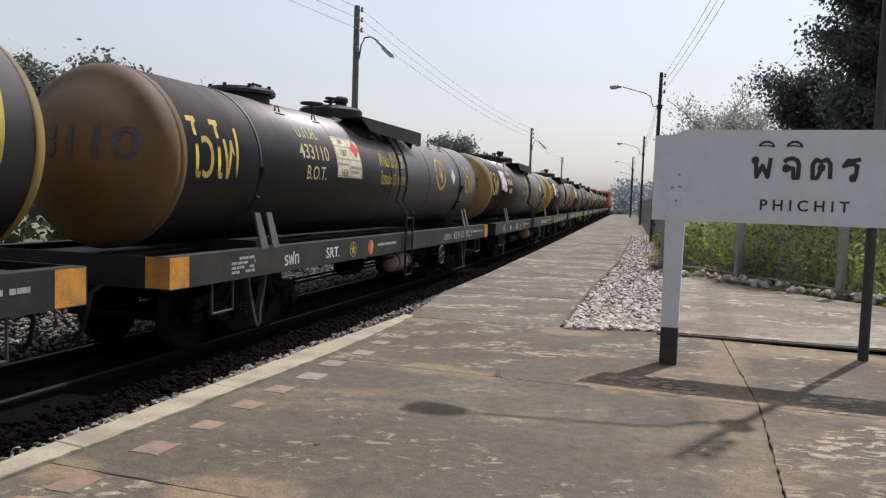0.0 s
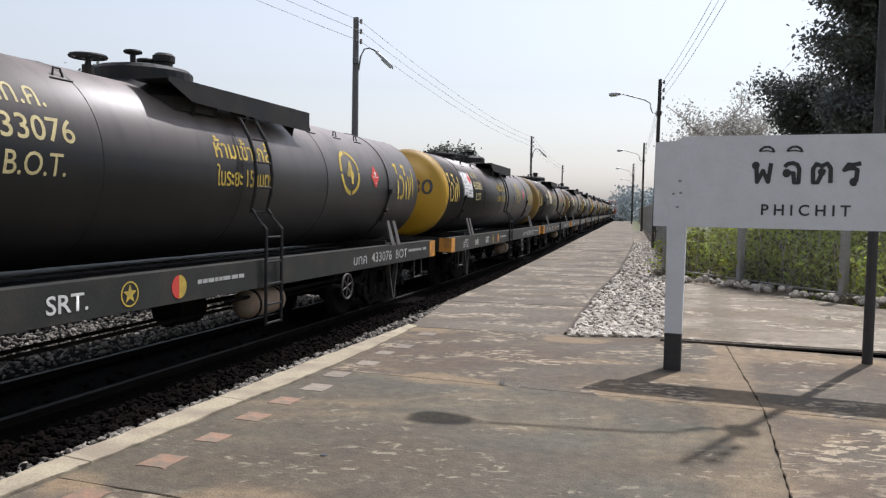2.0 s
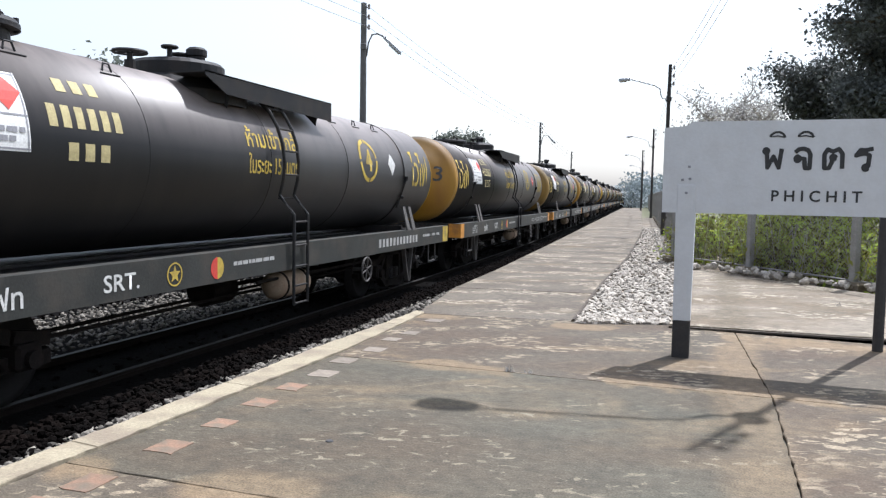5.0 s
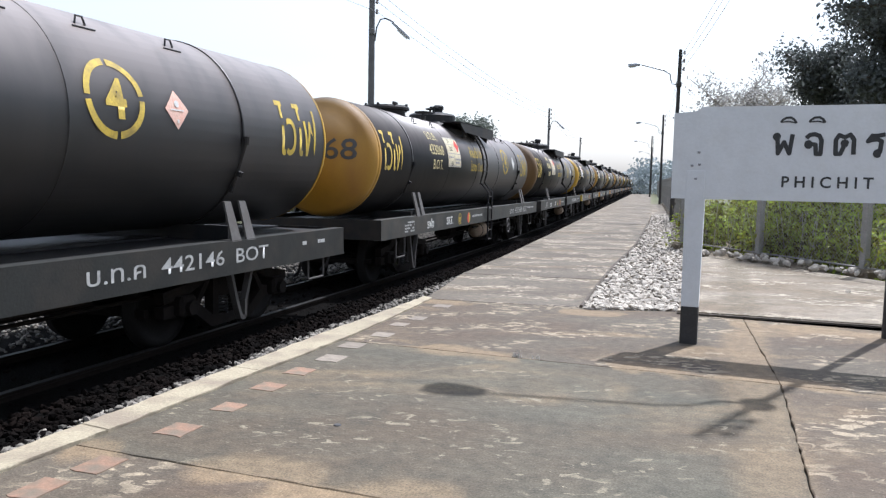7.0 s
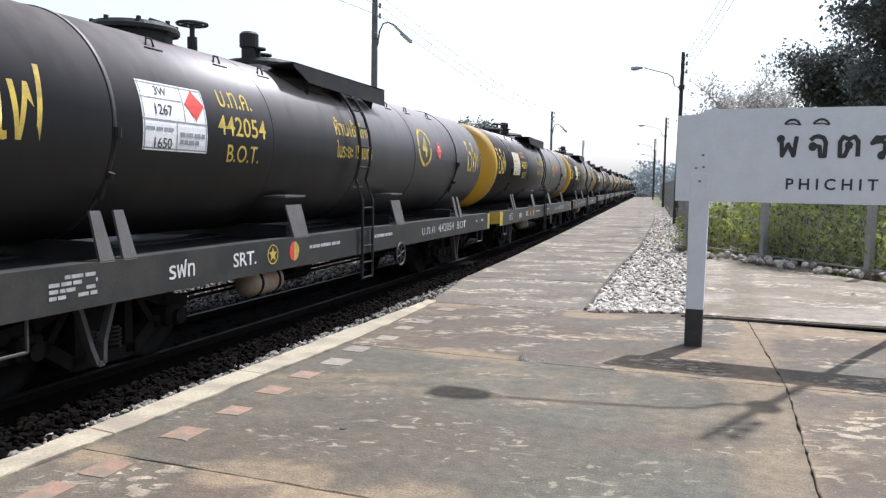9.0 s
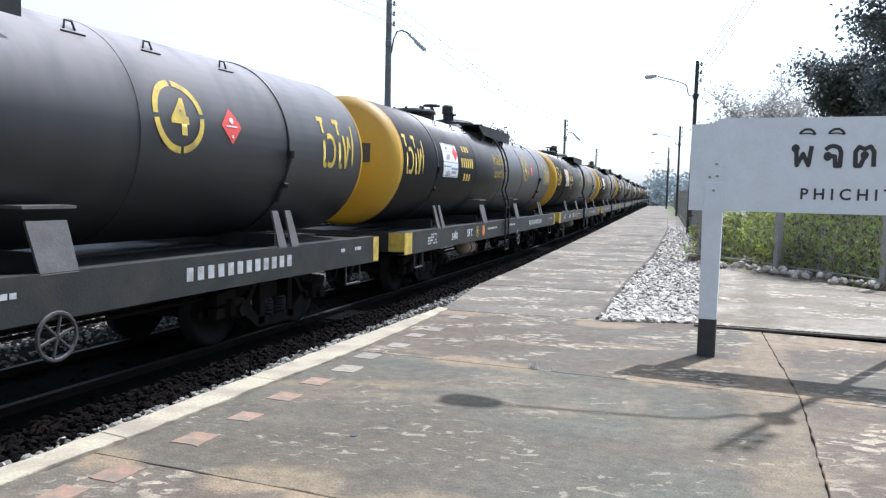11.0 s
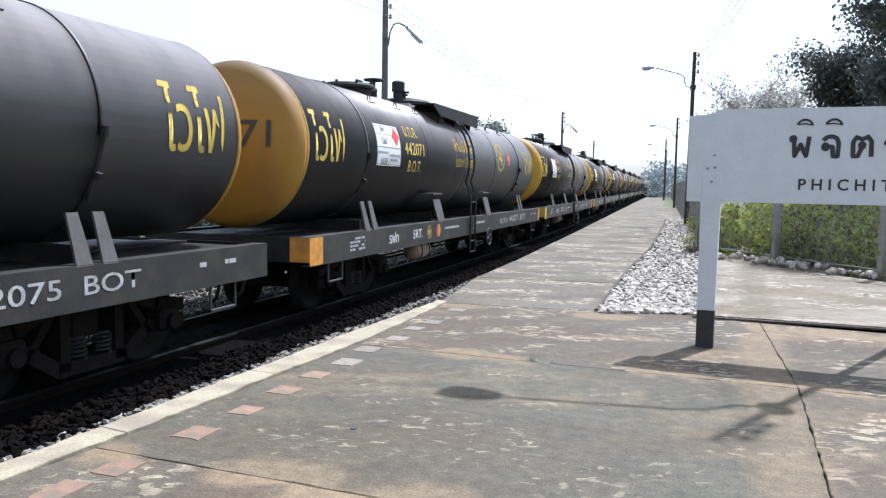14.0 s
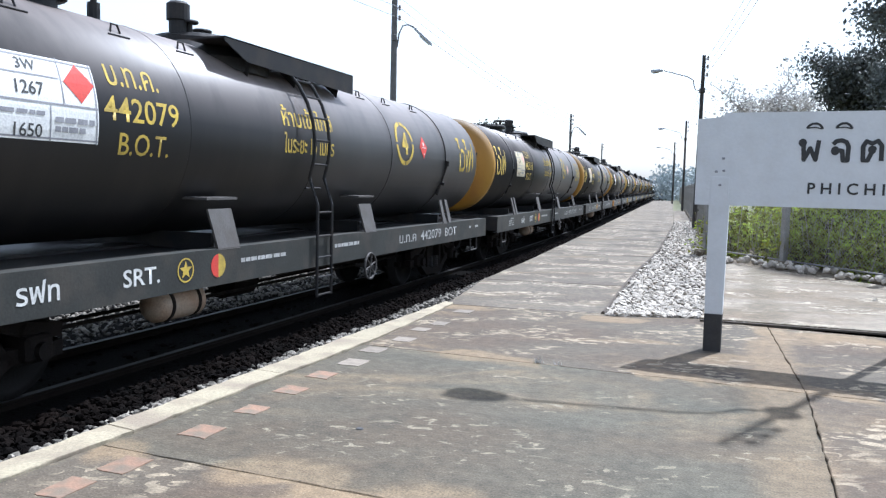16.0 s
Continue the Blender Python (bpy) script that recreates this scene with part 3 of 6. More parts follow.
for _i in range(0, -1300, -1):
    _h = radians(heading((_i - 0.5) * STEP))
    _x, _y = _x - STEP * math.sin(_h), _y - STEP * math.cos(_h)
    LINE[_i - 1] = (_x, _y)


def on_track(s, right=0.0):
    """The track's point at the arc length s, shifted to the platform's side."""
    i = math.floor(s / STEP)
    k = s / STEP - i
    (x0, y0), (x1, y1) = LINE[i], LINE[i + 1]
    h = radians(heading(s))
    return x0 + (x1 - x0) * k + right * math.cos(h), y0 + (y1 - y0) * k - right * math.sin(h)


RAIL = -0.18


# ---- ground, track bed, rails ----
def sheet(name, rows, material, label, z_of=None, kind="structure", category="ground"):
    """A strip mesh from rows of points across it."""
    bm = bmesh.new()
    vs = [[bm.verts.new(p) for p in r] for r in rows]
    for a, b in zip(vs, vs[1:]):
        for i in range(len(a) - 1):
            bm.faces.new((a[i], a[i + 1], b[i + 1], b[i]))
    bmesh.ops.recalc_face_normals(bm, faces=bm.faces)
    return tagged(new(name, mesh_of(bm, material, name)), label, category, kind=kind)


def build_ground():
    bm = bmesh.new()
    g = [-1500, -600, -250, -100, -50, -20, 0, 20, 50, 100, 250, 600, 1500]
    vs = [[bm.verts.new((x, y, -0.42)) for x in g] for y in g]
    for j in range(len(g) - 1):
        for i in range(len(g) - 1):
            bm.faces.new((vs[j][i], vs[j][i + 1], vs[j + 1][i + 1], vs[j + 1][i]))
    tagged(new("ground", mesh_of(bm, "ground", "ground")), "dry brown earth with patches of grass", "ground", kind="structure")
    rows = []
    for i in range(-40, 321):
        s = i * 1.0 if i < 120 else 120 + (i - 120) * 1.5
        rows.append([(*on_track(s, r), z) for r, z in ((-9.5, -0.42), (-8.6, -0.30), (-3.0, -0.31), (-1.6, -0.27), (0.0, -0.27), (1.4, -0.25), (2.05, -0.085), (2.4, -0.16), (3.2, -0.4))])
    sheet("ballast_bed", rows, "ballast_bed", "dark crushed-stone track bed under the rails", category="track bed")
    for off in (0.0, -4.2):
        tr = thing("railway_track", "metre-gauge track of worn steel rails on concrete sleepers", "railway track", kind="structure")
        for side in (-0.53, 0.53):
            bm, bh = bmesh.new(), bmesh.new()
            prev = None
            for i in range(-40, 240):
                s = i * 1.5
                ring_ = [(off + side + a, RAIL + b) for a, b in ((-0.06, -0.13), (0.06, -0.13), (0.06, -0.115), (0.012, -0.09), (0.012, -0.04), (0.033, -0.025), (0.033, -0.006), (-0.033, -0.006), (-0.033, -0.025), (-0.012, -0.04), (-0.012, -0.09), (-0.06, -0.115))]
                cur = [bm.verts.new((*on_track(s, r), z)) for r, z in ring_]
                hd = [bh.verts.new((*on_track(s, off + side + a), RAIL)) for a in (-0.033, 0.033)]
                hd += [bh.verts.new((*on_track(s, off + side + a), RAIL - 0.006)) for a in (0.033, -0.033)]
                if prev:
                    for a in range(12):
                        c = (a + 1) % 12
                        bm.faces.new((prev[0][a], prev[0][c], cur[c], cur[a]))
                    for a in range(4):
                        c = (a + 1) % 4
                        bh.faces.new((prev[1][a], prev[1][c], hd[c], hd[a]))
                prev = (cur, hd)
            bmesh.ops.recalc_face_normals(bm, faces=bm.faces)
            bmesh.ops.recalc_face_normals(bh, faces=bh.faces)
            r = part("rail", bm, "rail", tr, "rusty rail web and foot")
            part("running_surface", bh, "rail_head", r, "polished rail top")
        sl = mesh_of(boxes((-1.0, 1.0, -0.12, 0.12, -0.2, 0.0), bevel=0.02), "sleeper", "sleeper")
        for i in range(-20, 130):
            s = i * 0.65
            part("sleeper", sl, "sleeper", tr, at=pose(*on_track(s, off), RAIL - 0.125, 0, 0, -heading(s)))


def stones(name, places, size, material, label, category, seed=3, flat=1.0):
    """Many loose stones in one mesh: places are (x, y, z)."""
    rnd = np.random.RandomState(seed)
    t = (1 + 5 ** 0.5) / 2
    ico = np.array([(-1, t, 0), (1, t, 0), (-1, -t, 0), (1, -t, 0), (0, -1, t), (0, 1, t), (0, -1, -t), (0, 1, -t), (t, 0, -1), (t, 0, 1), (-t, 0, -1), (-t, 0, 1)], float) / 1.9
    faces = [(0, 11, 5), (0, 5, 1), (0, 1, 7), (0, 7, 10), (0, 10, 11), (1, 5, 9), (5, 11, 4), (11, 10, 2), (10, 7, 6), (7, 1, 8),
             (3, 9, 4), (3, 4, 2), (3, 2, 6), (3, 6, 8), (3, 8, 9), (4, 9, 5), (2, 4, 11), (6, 2, 10), (8, 6, 7), (9, 8, 1)]
    V, F = [], []
    for k, (x, y, z) in enumerate(places):
        s = size * rnd.uniform(0.55, 1.45)
        v = ico * (1 + rnd.uniform(-0.28, 0.28, (12, 1))) * s * np.array((1, rnd.uniform(0.5, 1.0) * (0.5 + 0.5 * flat), rnd.uniform(0.45, 0.8) * flat))
        e = Euler(rnd.uniform(-0.5, 0.5, 3) + np.array((0, 0, rnd.uniform(0, 6.3))))
        v = v @ np.array(e.to_matrix()).T + np.array((x, y, z))
        V.extend(v.tolist())
        F.extend([tuple(i + 12 * k for i in f) for f in faces])
    me = bpy.data.meshes.new(name)
    me.from_pydata(V, [], F)
    me.materials.append(M[material])
    return tagged(new(name, me), label, category, kind="stuff")


def build_ballast():
    rnd = random.Random(5)
    P, Q = [], []
    for i in range(27000):
        s = -12 + 36 * rnd.random() ** 1.2
        r = rnd.uniform(0.95, 2.95)
        z = float(np.interp(r, (1.2, 1.6, 2.05, 2.4, 3.0), (-0.24, -0.19, -0.055, -0.12, -0.25)))
        p = (*on_track(s, r), z + rnd.uniform(-0.022, 0.022))
        # sunlit strip ends here; stones nearer the rails get the shade-dark colour
        edge = 1.78 + 0.12 * noise.noise((s * 0.8, 0, 0)) + rnd.gauss(0, 0.07)
        (P if r > edge else Q).append(p)
    for i in range(3500):
        s = rnd.uniform(20, 75)
        r = rnd.uniform(1.1, 2.4)
        (P if r > 1.75 else Q).append((*on_track(s, r), float(np.interp(r, (1.2, 1.6, 2.05, 2.4), (-0.24, -0.19, -0.07, -0.1))) + rnd.uniform(-0.03, 0.02)))
    for i in range(14000):
        s = -12 + 44 * rnd.random()
        P.append((*on_track(s, rnd.uniform(-2.9, -0.9)), -0.255 + rnd.uniform(-0.03, 0.03)))
    for i in range(5000):
        s = -12 + 40 * rnd.random()
        P.append((*on_track(s, rnd.uniform(-8.0, -5.5)), -0.27 + rnd.uniform(-0.03, 0.03)))
    for i in range(9000):
        s = -12 + 36 * rnd.random()
        r = rnd.choice((rnd.uniform(-0.95, 1.2), rnd.uniform(-5.6, -2.8)))
        Q.append((*on_track(s, r), -0.28 + rnd.uniform(-0.02, 0.02)))
    stones("ballast", P, 0.029, "ballast", "grey-brown crushed stone ballast beside the rails", "ballast")
    stones("oily_ballast", Q, 0.032, "ballast_oily_shaded", "oil-stained crushed stone ballast between the rails, with the train's shade in its colour", "ballast", 4)


# platform lines: x as a function of y
def curve_x(pts):
    ys, xs = [p[1] for p in pts], [p[0] for p in pts]

    def f(y):
        if y <= ys[0]:
            return xs[0] + (y - ys[0]) * (xs[1] - xs[0]) / (ys[1] - ys[0])
        if y >= ys[-1]:
            return xs[-1] + (y - ys[-1]) * (xs[-1] - xs[-2]) / (ys[-1] - ys[-2])
        return float(np.interp(y, ys, xs))
    return f


KERB_IN = curve_x([(-2.43, 3.89), (-2.10, 4.72), (-1.78, 5.66), (-1.52, 6.40), (-1.17, 7.36), (-0.77, 8.66), (-0.36, 10.25)])
KERB_OUT = curve_x([(-2.57, 4.02), (-2.28, 4.85), (-1.95, 5.85), (-1.61, 6.95), (-1.31, 7.85), (-0.86, 9.1), (-0.44, 10.35)])
FAR_LEFT = curve_x([(-0.44, 10.35), (-0.28, 11.8), (0.98, 16.5), (3.51, 26.6), (10.2, 53.9), (27.0, 122.0)])
FAR_RIGHT = curve_x([(1.58, 9.8), (2.74, 14.0), (4.53, 19.9), (6.15, 25.87), (9.09, 36.9), (16.9, 69.0), (30.0, 122.5)])
MID_JOINT = curve_x([(1.91, 4.01), (2.50, 5.76), (3.10, 7.6)])
RIGHT_END = curve_x([(7.6, 3.0), (9.3, 8.0)])


def cross(i):
    """The platform's cross joints: y from x."""
    base = {0: (-2.34, 4.40, -0.337), 1: (-0.98, 7.42, -0.345), 2: (0.46, 10.02, -0.25)}
    if i in base:
        x0, y0, m = base[i]
    else:
        x0, y0, m = -2.34 + 1.0 * i, 4.40 + 2.85 * i, -0.34
    return lambda x: y0 + m * (x - x0)


def meet(f, g):
    y = 5.0
    for _ in range(60):
        y = 0.5 * y + 0.5 * g(f(y))
    return Vector((f(y), y))


def slab(parent, corners, material, z0, z1, gap=0.004, name="slab", rough_edge=0.007, seed=0):
    """One cast slab with worn, slightly wavy edges."""
    rnd = random.Random(seed)
    c = sum(corners, Vector((0, 0))) / len(corners)
    pts = []
    n = len(corners)
    for i in range(n):
        a, b = corners[i], corners[(i + 1) % n]
        k = max(1, min(36, int((b - a).length / 0.09)))
        for j in range(k):
            p = a.lerp(b, j / k)
            e = (b - a).normalized()
            inward = Vector((-e.y, e.x))
            if inward.dot(c - p) < 0:
                inward = -inward
            p = p + inward * (gap + (rnd.uniform(-1, 1) * rough_edge if j else 0))
            if j == 0:
                p = p + (c - p).normalized() * gap * 0.5
            pts.append(p)
    bm = bmesh.new()
    top = [bm.verts.new((*(p + (c - p).normalized() * 0.006), z1)) for p in pts]
    rim = [bm.verts.new((*p, z1 - 0.007)) for p in pts]
    low = [bm.verts.new((*p, z0)) for p in pts]
    bm.faces.new(top)
    for A, B in ((top, rim), (rim, low)):
        for i in range(len(pts)):
            j = (i + 1) % len(pts)
            bm.faces.new((A[i], A[j], B[j], B[i]))
    bmesh.ops.recalc_face_normals(bm, faces=bm.faces)
    part(name, bm, material, parent)


def build_platform():
    pl = tagged(new("pavement"), "weathered grey-brown cast concrete station platform", "platform", kind="structure")
    # the bed under the slabs
    rows = []
    for y in [-14 + 2 * i for i in range(13)]:
        rows.append([(KERB_OUT(y) + 0.1, y, -0.03), (3.0, y - 1, -0.03), (9.0, y - 2.5, -0.03)])
    sheet("platform_bed", rows, "joint", "dark earth packed in the platform joints", category="platform")
    k = 0
    for i in range(-5, 2):
        a, b = cross(i), cross(i + 1)
        for f, g in ((KERB_IN, MID_JOINT), (MID_JOINT, RIGHT_END)):
            if i == 1 and f is MID_JOINT:
                q = [meet(f, a), meet(g, a), Vector((9.4, 7.45)), Vector((4.86, 8.86)), Vector((2.75, 9.46)), Vector((2.45, 9.5))]
                q[5] = Vector((f(8.9), 9.55))
            else:
                q = [meet(f, a), meet(g, a), meet(g, b), meet(f, b)]
                if i == 1:
                    q = [meet(f, a), meet(g, a), Vector((MID_JOINT(8.9), 9.55)), Vector((1.57, 9.8)), Vector((-0.38, 10.22))]
            slab(pl, q, "concrete_green" if i == 0 and f is KERB_IN else "concrete", -0.2, 0.0, 0.0042, seed=k)
            k += 1
    # the narrow run beyond, slab after slab
    y = 10.18
    n = 0
    while y < 112:
        step = 2.9 if y < 60 else 6.0
        y1 = y + step
        q = [Vector((FAR_LEFT(y), y + 0.1)), Vector((FAR_RIGHT(y - 0.35), y - 0.35)), Vector((FAR_RIGHT(y1 - 0.35), y1 - 0.35)), Vector((FAR_LEFT(y1), y1 + 0.1))]
        slab(pl, q, "concrete_run", -0.25, -0.004 + 0.004 * (n % 2), 0.006, seed=100 + n)
        y = y1
        n += 1
    # the kerb along the edge
    kb = tagged(new("kerb"), "cream painted concrete coping along the platform edge", "kerb", kind="structure")
    ys = [-14.0]
    while ys[-1] < 10.0:
        ys.append(min(10.28, ys[-1] + 1.55))
    for j, (a, b) in enumerate(zip(ys, ys[1:])):
        q = [Vector((KERB_OUT(a), a + 0.1)), Vector((KERB_IN(a), a)), Vector((KERB_IN(b), b)), Vector((KERB_OUT(b), b + 0.1))]
        slab(kb, q, "kerb", -0.3, 0.018, 0.002, name="kerb_stone", rough_edge=0.012, seed=300 + j)
    # worn inlaid tiles along the edge
    rnd = random.Random(8)
    spots = [(-2.1, 3.73), (-1.95, 4.07), (-1.74, 4.68), (-1.57, 5.18), (-1.43, 5.72), (-1.29, 6.21), (-1.11, 6.69), (-1.01, 7.24), (-0.77, 7.78), (-0.64, 8.35), (-0.45, 8.75), (-0.2, 9.66)]
    for j, (x, y) in enumerate(spots):
        bm = bmesh.new()
        w, h = rnd.uniform(0.085, 0.11), rnd.uniform(0.10, 0.13)
        pts = []
        for i in range(12):
            t = i / 12 * 2 * math.pi
            sx = max(-1, min(1, 2.4 * math.cos(t + 0.26))) * w * rnd.uniform(0.9, 1.05)
            sy = max(-1, min(1, 2.4 * math.sin(t + 0.26))) * h * rnd.uniform(0.9, 1.05)
            pts.append((sx, sy))
        top = [bm.verts.new((a, b, 0.0045)) for a, b in pts]
        low = [bm.verts.new((a * 1.03, b * 1.03, -0.02)) for a, b in pts]
        bm.faces.new(top)
        for i in range(12):
            bm.faces.new((top[i], top[(i + 1) % 12], low[(i + 1) % 12], low[i]))
        bmesh.ops.recalc_face_normals(bm, faces=bm.faces)
        part("inlaid_tile", bm, "pink_tile" if j < 5 or j == 5 else "tile_white", pl, at=pose(x, y, 0, 0, 0, -17))
    cap = lathe([(0.0, 0.006), (0.022, 0.006), (0.026, 0.0)], 12)
    tagged(new("bottle_cap", mesh_of(cap, "ink", "bottle_cap")), "small black cap lying on the concrete", "bottle cap").matrix_basis = pose(-0.76, 4.85, 0.001)
    # raised slab behind the sign
    rs = tagged(new("raised_pavement"), "pale sun-bleached concrete slab, one low step up", "pavement", kind="structure")
    front = [Vector((2.72, 9.50)), Vector((4.86, 8.86)), Vector((9.4, 7.48))]
    slab(rs, [front[0], front[1], front[2], Vector((11.0, 7.5)), Vector((7.2, 13.0)), Vector((5.35, 17.0))], "concrete_pale", -0.25, 0.04, 0.0, name="slab", rough_edge=0.01, seed=501)
    # thin worn lip along the slab's front
    bm = bmesh.new()
    for a, b in zip(front, front[1:]):
        d = (b - a).normalized()
        nrm = Vector((d.y, -d.x)) * 0.05
        vs = [bm.verts.new((p.x, p.y, z)) for z in (0.004, 0.026) for p in (a, b, b + nrm, a + nrm)]
        for f in ((0, 1, 2, 3), (4, 5, 6, 7), (0, 1, 5, 4), (1, 2, 6, 5), (2, 3, 7, 6), (3, 0, 4, 7)):
            bm.faces.new([vs[i] for i in f])
    bmesh.ops.recalc_face_normals(bm, faces=bm.faces)
    part("step_edge", bm, "bark", rs, "brown rusted edge strip")


def build_gravel():
    rnd = random.Random(11)
    P = []
    left, right = FAR_RIGHT, curve_x([(2.68, 9.5), (5.3, 17.0), (6.9, 24.0), (9.1, 33.0), (15.8, 61.0)])
    rows = []
    for i in range(60):
        y = 9.55 + i * 0.9
        rows.append([(left(y) + 0.02, y, -0.06), ((left(y) + right(y)) / 2, y, -0.02), (right(y) + 0.1, y, 0.0), (right(y) + 2.5, y, 0.0)])
    sheet("gravel_bed", rows, "concrete_run", "pale packed gravel beside the platform", category="gravel")
    for i in range(7000):
        y = 9.7 + 30 * rnd.random() ** 1.7
        x = left(y) + 0.05 + (right(y) - left(y)) * rnd.random()
        P.append((x, y, -0.005 + rnd.uniform(-0.02, 0.035)))
    edge = [(FAR_RIGHT(y), y, 0.012 + 0.006 * math.sin(y * 1.7)) for y in [9.82 + 0.6 * i for i in range(36)]]
    tagged(new("gravel_edging", mesh_of(tube(edge, 0.028, 6), "bark", "gravel_edging")), "brown rusted bar edging the gravel beside the platform", "edging", kind="structure")
    stones("gravel", P, 0.058, "stone_white", "heap of pale broken stones beside the platform", "gravel", 7, 0.6)
    P = []
    for i in range(110):
        k = rnd.random()
        x, y = 5.35 + (8.2 - 5.35) * k, 17.0 + (11.4 - 17.0) * k
        P.append((x + rnd.uniform(-0.15, 0.35), y + rnd.uniform(-0.2, 0.3), 0.1 + rnd.uniform(-0.03, 0.06)))
    stones("rubble", P, 0.08, "stone_white", "row of pale rubble stones at the foot of the fence", "rubble", 9)


# ---- tank wagons ----
SILL = {"short": 1.13, "middle": 1.13, "compact": 1.13, "long": 1.09}      # top of the side sill above the rail


def head_bm(R, zc, y, out, depth, seg=48):
    """A dished tank end: a short flange, a rounded knuckle and a shallow dish."""
    prof = [(R + 0.004, y - out * 0.10), (R + 0.004, y)]
    kr = 0.22
    for i in range(1, 6):
        a = i / 5 * math.pi / 2 * 0.8
        prof.append((R - kr * (1 - math.cos(a)), y + out * kr * math.sin(a)))
    r0, h0 = prof[-1][0], prof[-1][1]
    rest = depth - kr * math.sin(math.pi / 2 * 0.8)
    for i in range(1, 7):
        k = i / 6
        prof.append((max(0.0, r0 * (1 - k)), h0 + out * rest * (1 - (1 - k) ** 2)))
    prof = [(r, h - y) for r, h in prof]
    bm = lathe(prof[1:], seg, "Y", (0, y, zc))
    return bm


def wheelset_meshes():
    prof = [(0.06, -0.07), (0.14, -0.08), (0.16, -0.03), (0.33, -0.02), (0.365, -0.05), (0.43, -0.055), (0.43, 0.045), (0.455, 0.05), (0.455, 0.075), (0.36, 0.075), (0.33, 0.01), (0.16, 0.02), (0.14, 0.08), (0.06, 0.08)]
    disc = mesh_of(lathe(prof, 32, "X"), "wheel", "wheel", True)
    axle = mesh_of(rod(bmesh.new(), (-0.78, 0, 0), (0.78, 0, 0), 0.065, 12), "wheel", "axle", True)
    bm = lathe([(0.436, -0.056), (0.436, 0.046), (0.40, 0.046), (0.40, -0.056), (0.436, -0.056)], 32, "X")
    tread = mesh_of(bm, "wheel_tread", "tread", True)
    return disc, axle, tread


WHEEL, AXLE, TREAD = wheelset_meshes()


def bogie(parent, y):
    bg = part("bogie", boxes((-0.75, 0.75, -0.16, 0.16, 0.42, 0.66), (-0.2, 0.2, -0.2, 0.2, 0.66, 0.86), bevel=0.02), "bogie", parent, "three-piece cast steel bogie", at=pose(0, y, 0))
    for sx in (-1, 1):
        x = sx * 0.78
        bm = bmesh.new()
        for chord, th in (([(-1.14, 0.55), (-0.78, 0.60), (-0.42, 0.74), (0.42, 0.74), (0.78, 0.60), (1.14, 0.55)], 0.06), ([(-1.14, 0.40), (-0.66, 0.40), (-0.36, 0.20), (0.36, 0.20), (0.66, 0.40), (1.14, 0.40)], 0.06),
                          ([(-0.30, 0.20), (-0.30, 0.74)], 0.05), ([(0.30, 0.20), (0.30, 0.74)], 0.05), ([(-0.62, 0.42), (-0.40, 0.72)], 0.035), ([(0.62, 0.42), (0.40, 0.72)], 0.035)):
            for (ya, za), (yb, zb) in zip(chord, chord[1:]):
                d = Vector((yb - ya, zb - za)).normalized()
                nn = Vector((-d.y, d.x)) * th
                q = [(ya - nn.x - d.x * 0.02, za - nn.y - d.y * 0.02), (yb - nn.x + d.x * 0.02, zb - nn.y + d.y * 0.02), (yb + nn.x + d.x * 0.02, zb + nn.y + d.y * 0.02), (ya + nn.x - d.x * 0.02, za + nn.y - d.y * 0.02)]
                A = [bm.verts.new((x - 0.055, a, c)) for a, c in q]
                B = [bm.verts.new((x + 0.055, a, c)) for a, c in q]
                bm.faces.new(A)
                bm.faces.new(B)
                for k in range(4):
                    bm.faces.new((A[k], A[(k + 1) % 4], B[(k + 1) % 4], B[k]))
        bmesh.ops.recalc_face_normals(bm, faces=bm.faces)
        part("side_frame", bm, "bogie", bg)
        for sy in (-0.87, 0.87):
            bm = box(bmesh.new(), x + sx * 0.02 - 0.13, x + sx * 0.02 + 0.13, sy - 0.13, sy + 0.13, 0.34, 0.55, 0.03)
            rod(bm, (x, sy, 0.43), (x + sx * 0.2, sy, 0.43), 0.075, 12)
            part("axle_box", bm, "bogie", bg)
        for sy in (-0.14, 0.14):
            pts = [(x + 0.075 * math.cos(k * 0.7), sy + 0.075 * math.sin(k * 0.7), 0.26 + 0.0042 * k) for k in range(46)]
            part("spring", tube(pts, 0.014, 5), "steel_black", bg, "coil spring")
    for sy in (-1.25, 1.25):
        part("brake_beam", boxes((-0.7, 0.7, sy - 0.03, sy + 0.03, 0.36, 0.44)), "bogie", bg)
    for sy in (-0.87, 0.87):
        ws = new("wheelset", AXLE)
        ws.parent = bg
        ws.matrix_parent_inverse = pose(0, sy, 0.43)
        for sx in (-1, 1):
            q = new("wheel_disc", WHEEL)
            q.parent = ws
            q.matrix_basis = pose(sx * 0.53, 0, 0, 0, 0, 180 if sx > 0 else 0)
    return bg


# length, tank radius, tank axis height, tank end insets, dish depth, painted end course
LAYOUT = {"short": (13.25, 0.96, 2.11, 0.50, 0.42, 0.60, 0.10), "middle": (12.81, 0.96, 2.11, 0.49, 0.28, 0.60, 0.10), "compact": (12.45, 0.99, 2.13, 0.28, 0.34, 0.90, 0.08),
          "long": (13.98, 1.05, 2.23, 0.22, 0.31, 0.40, 0.05)}


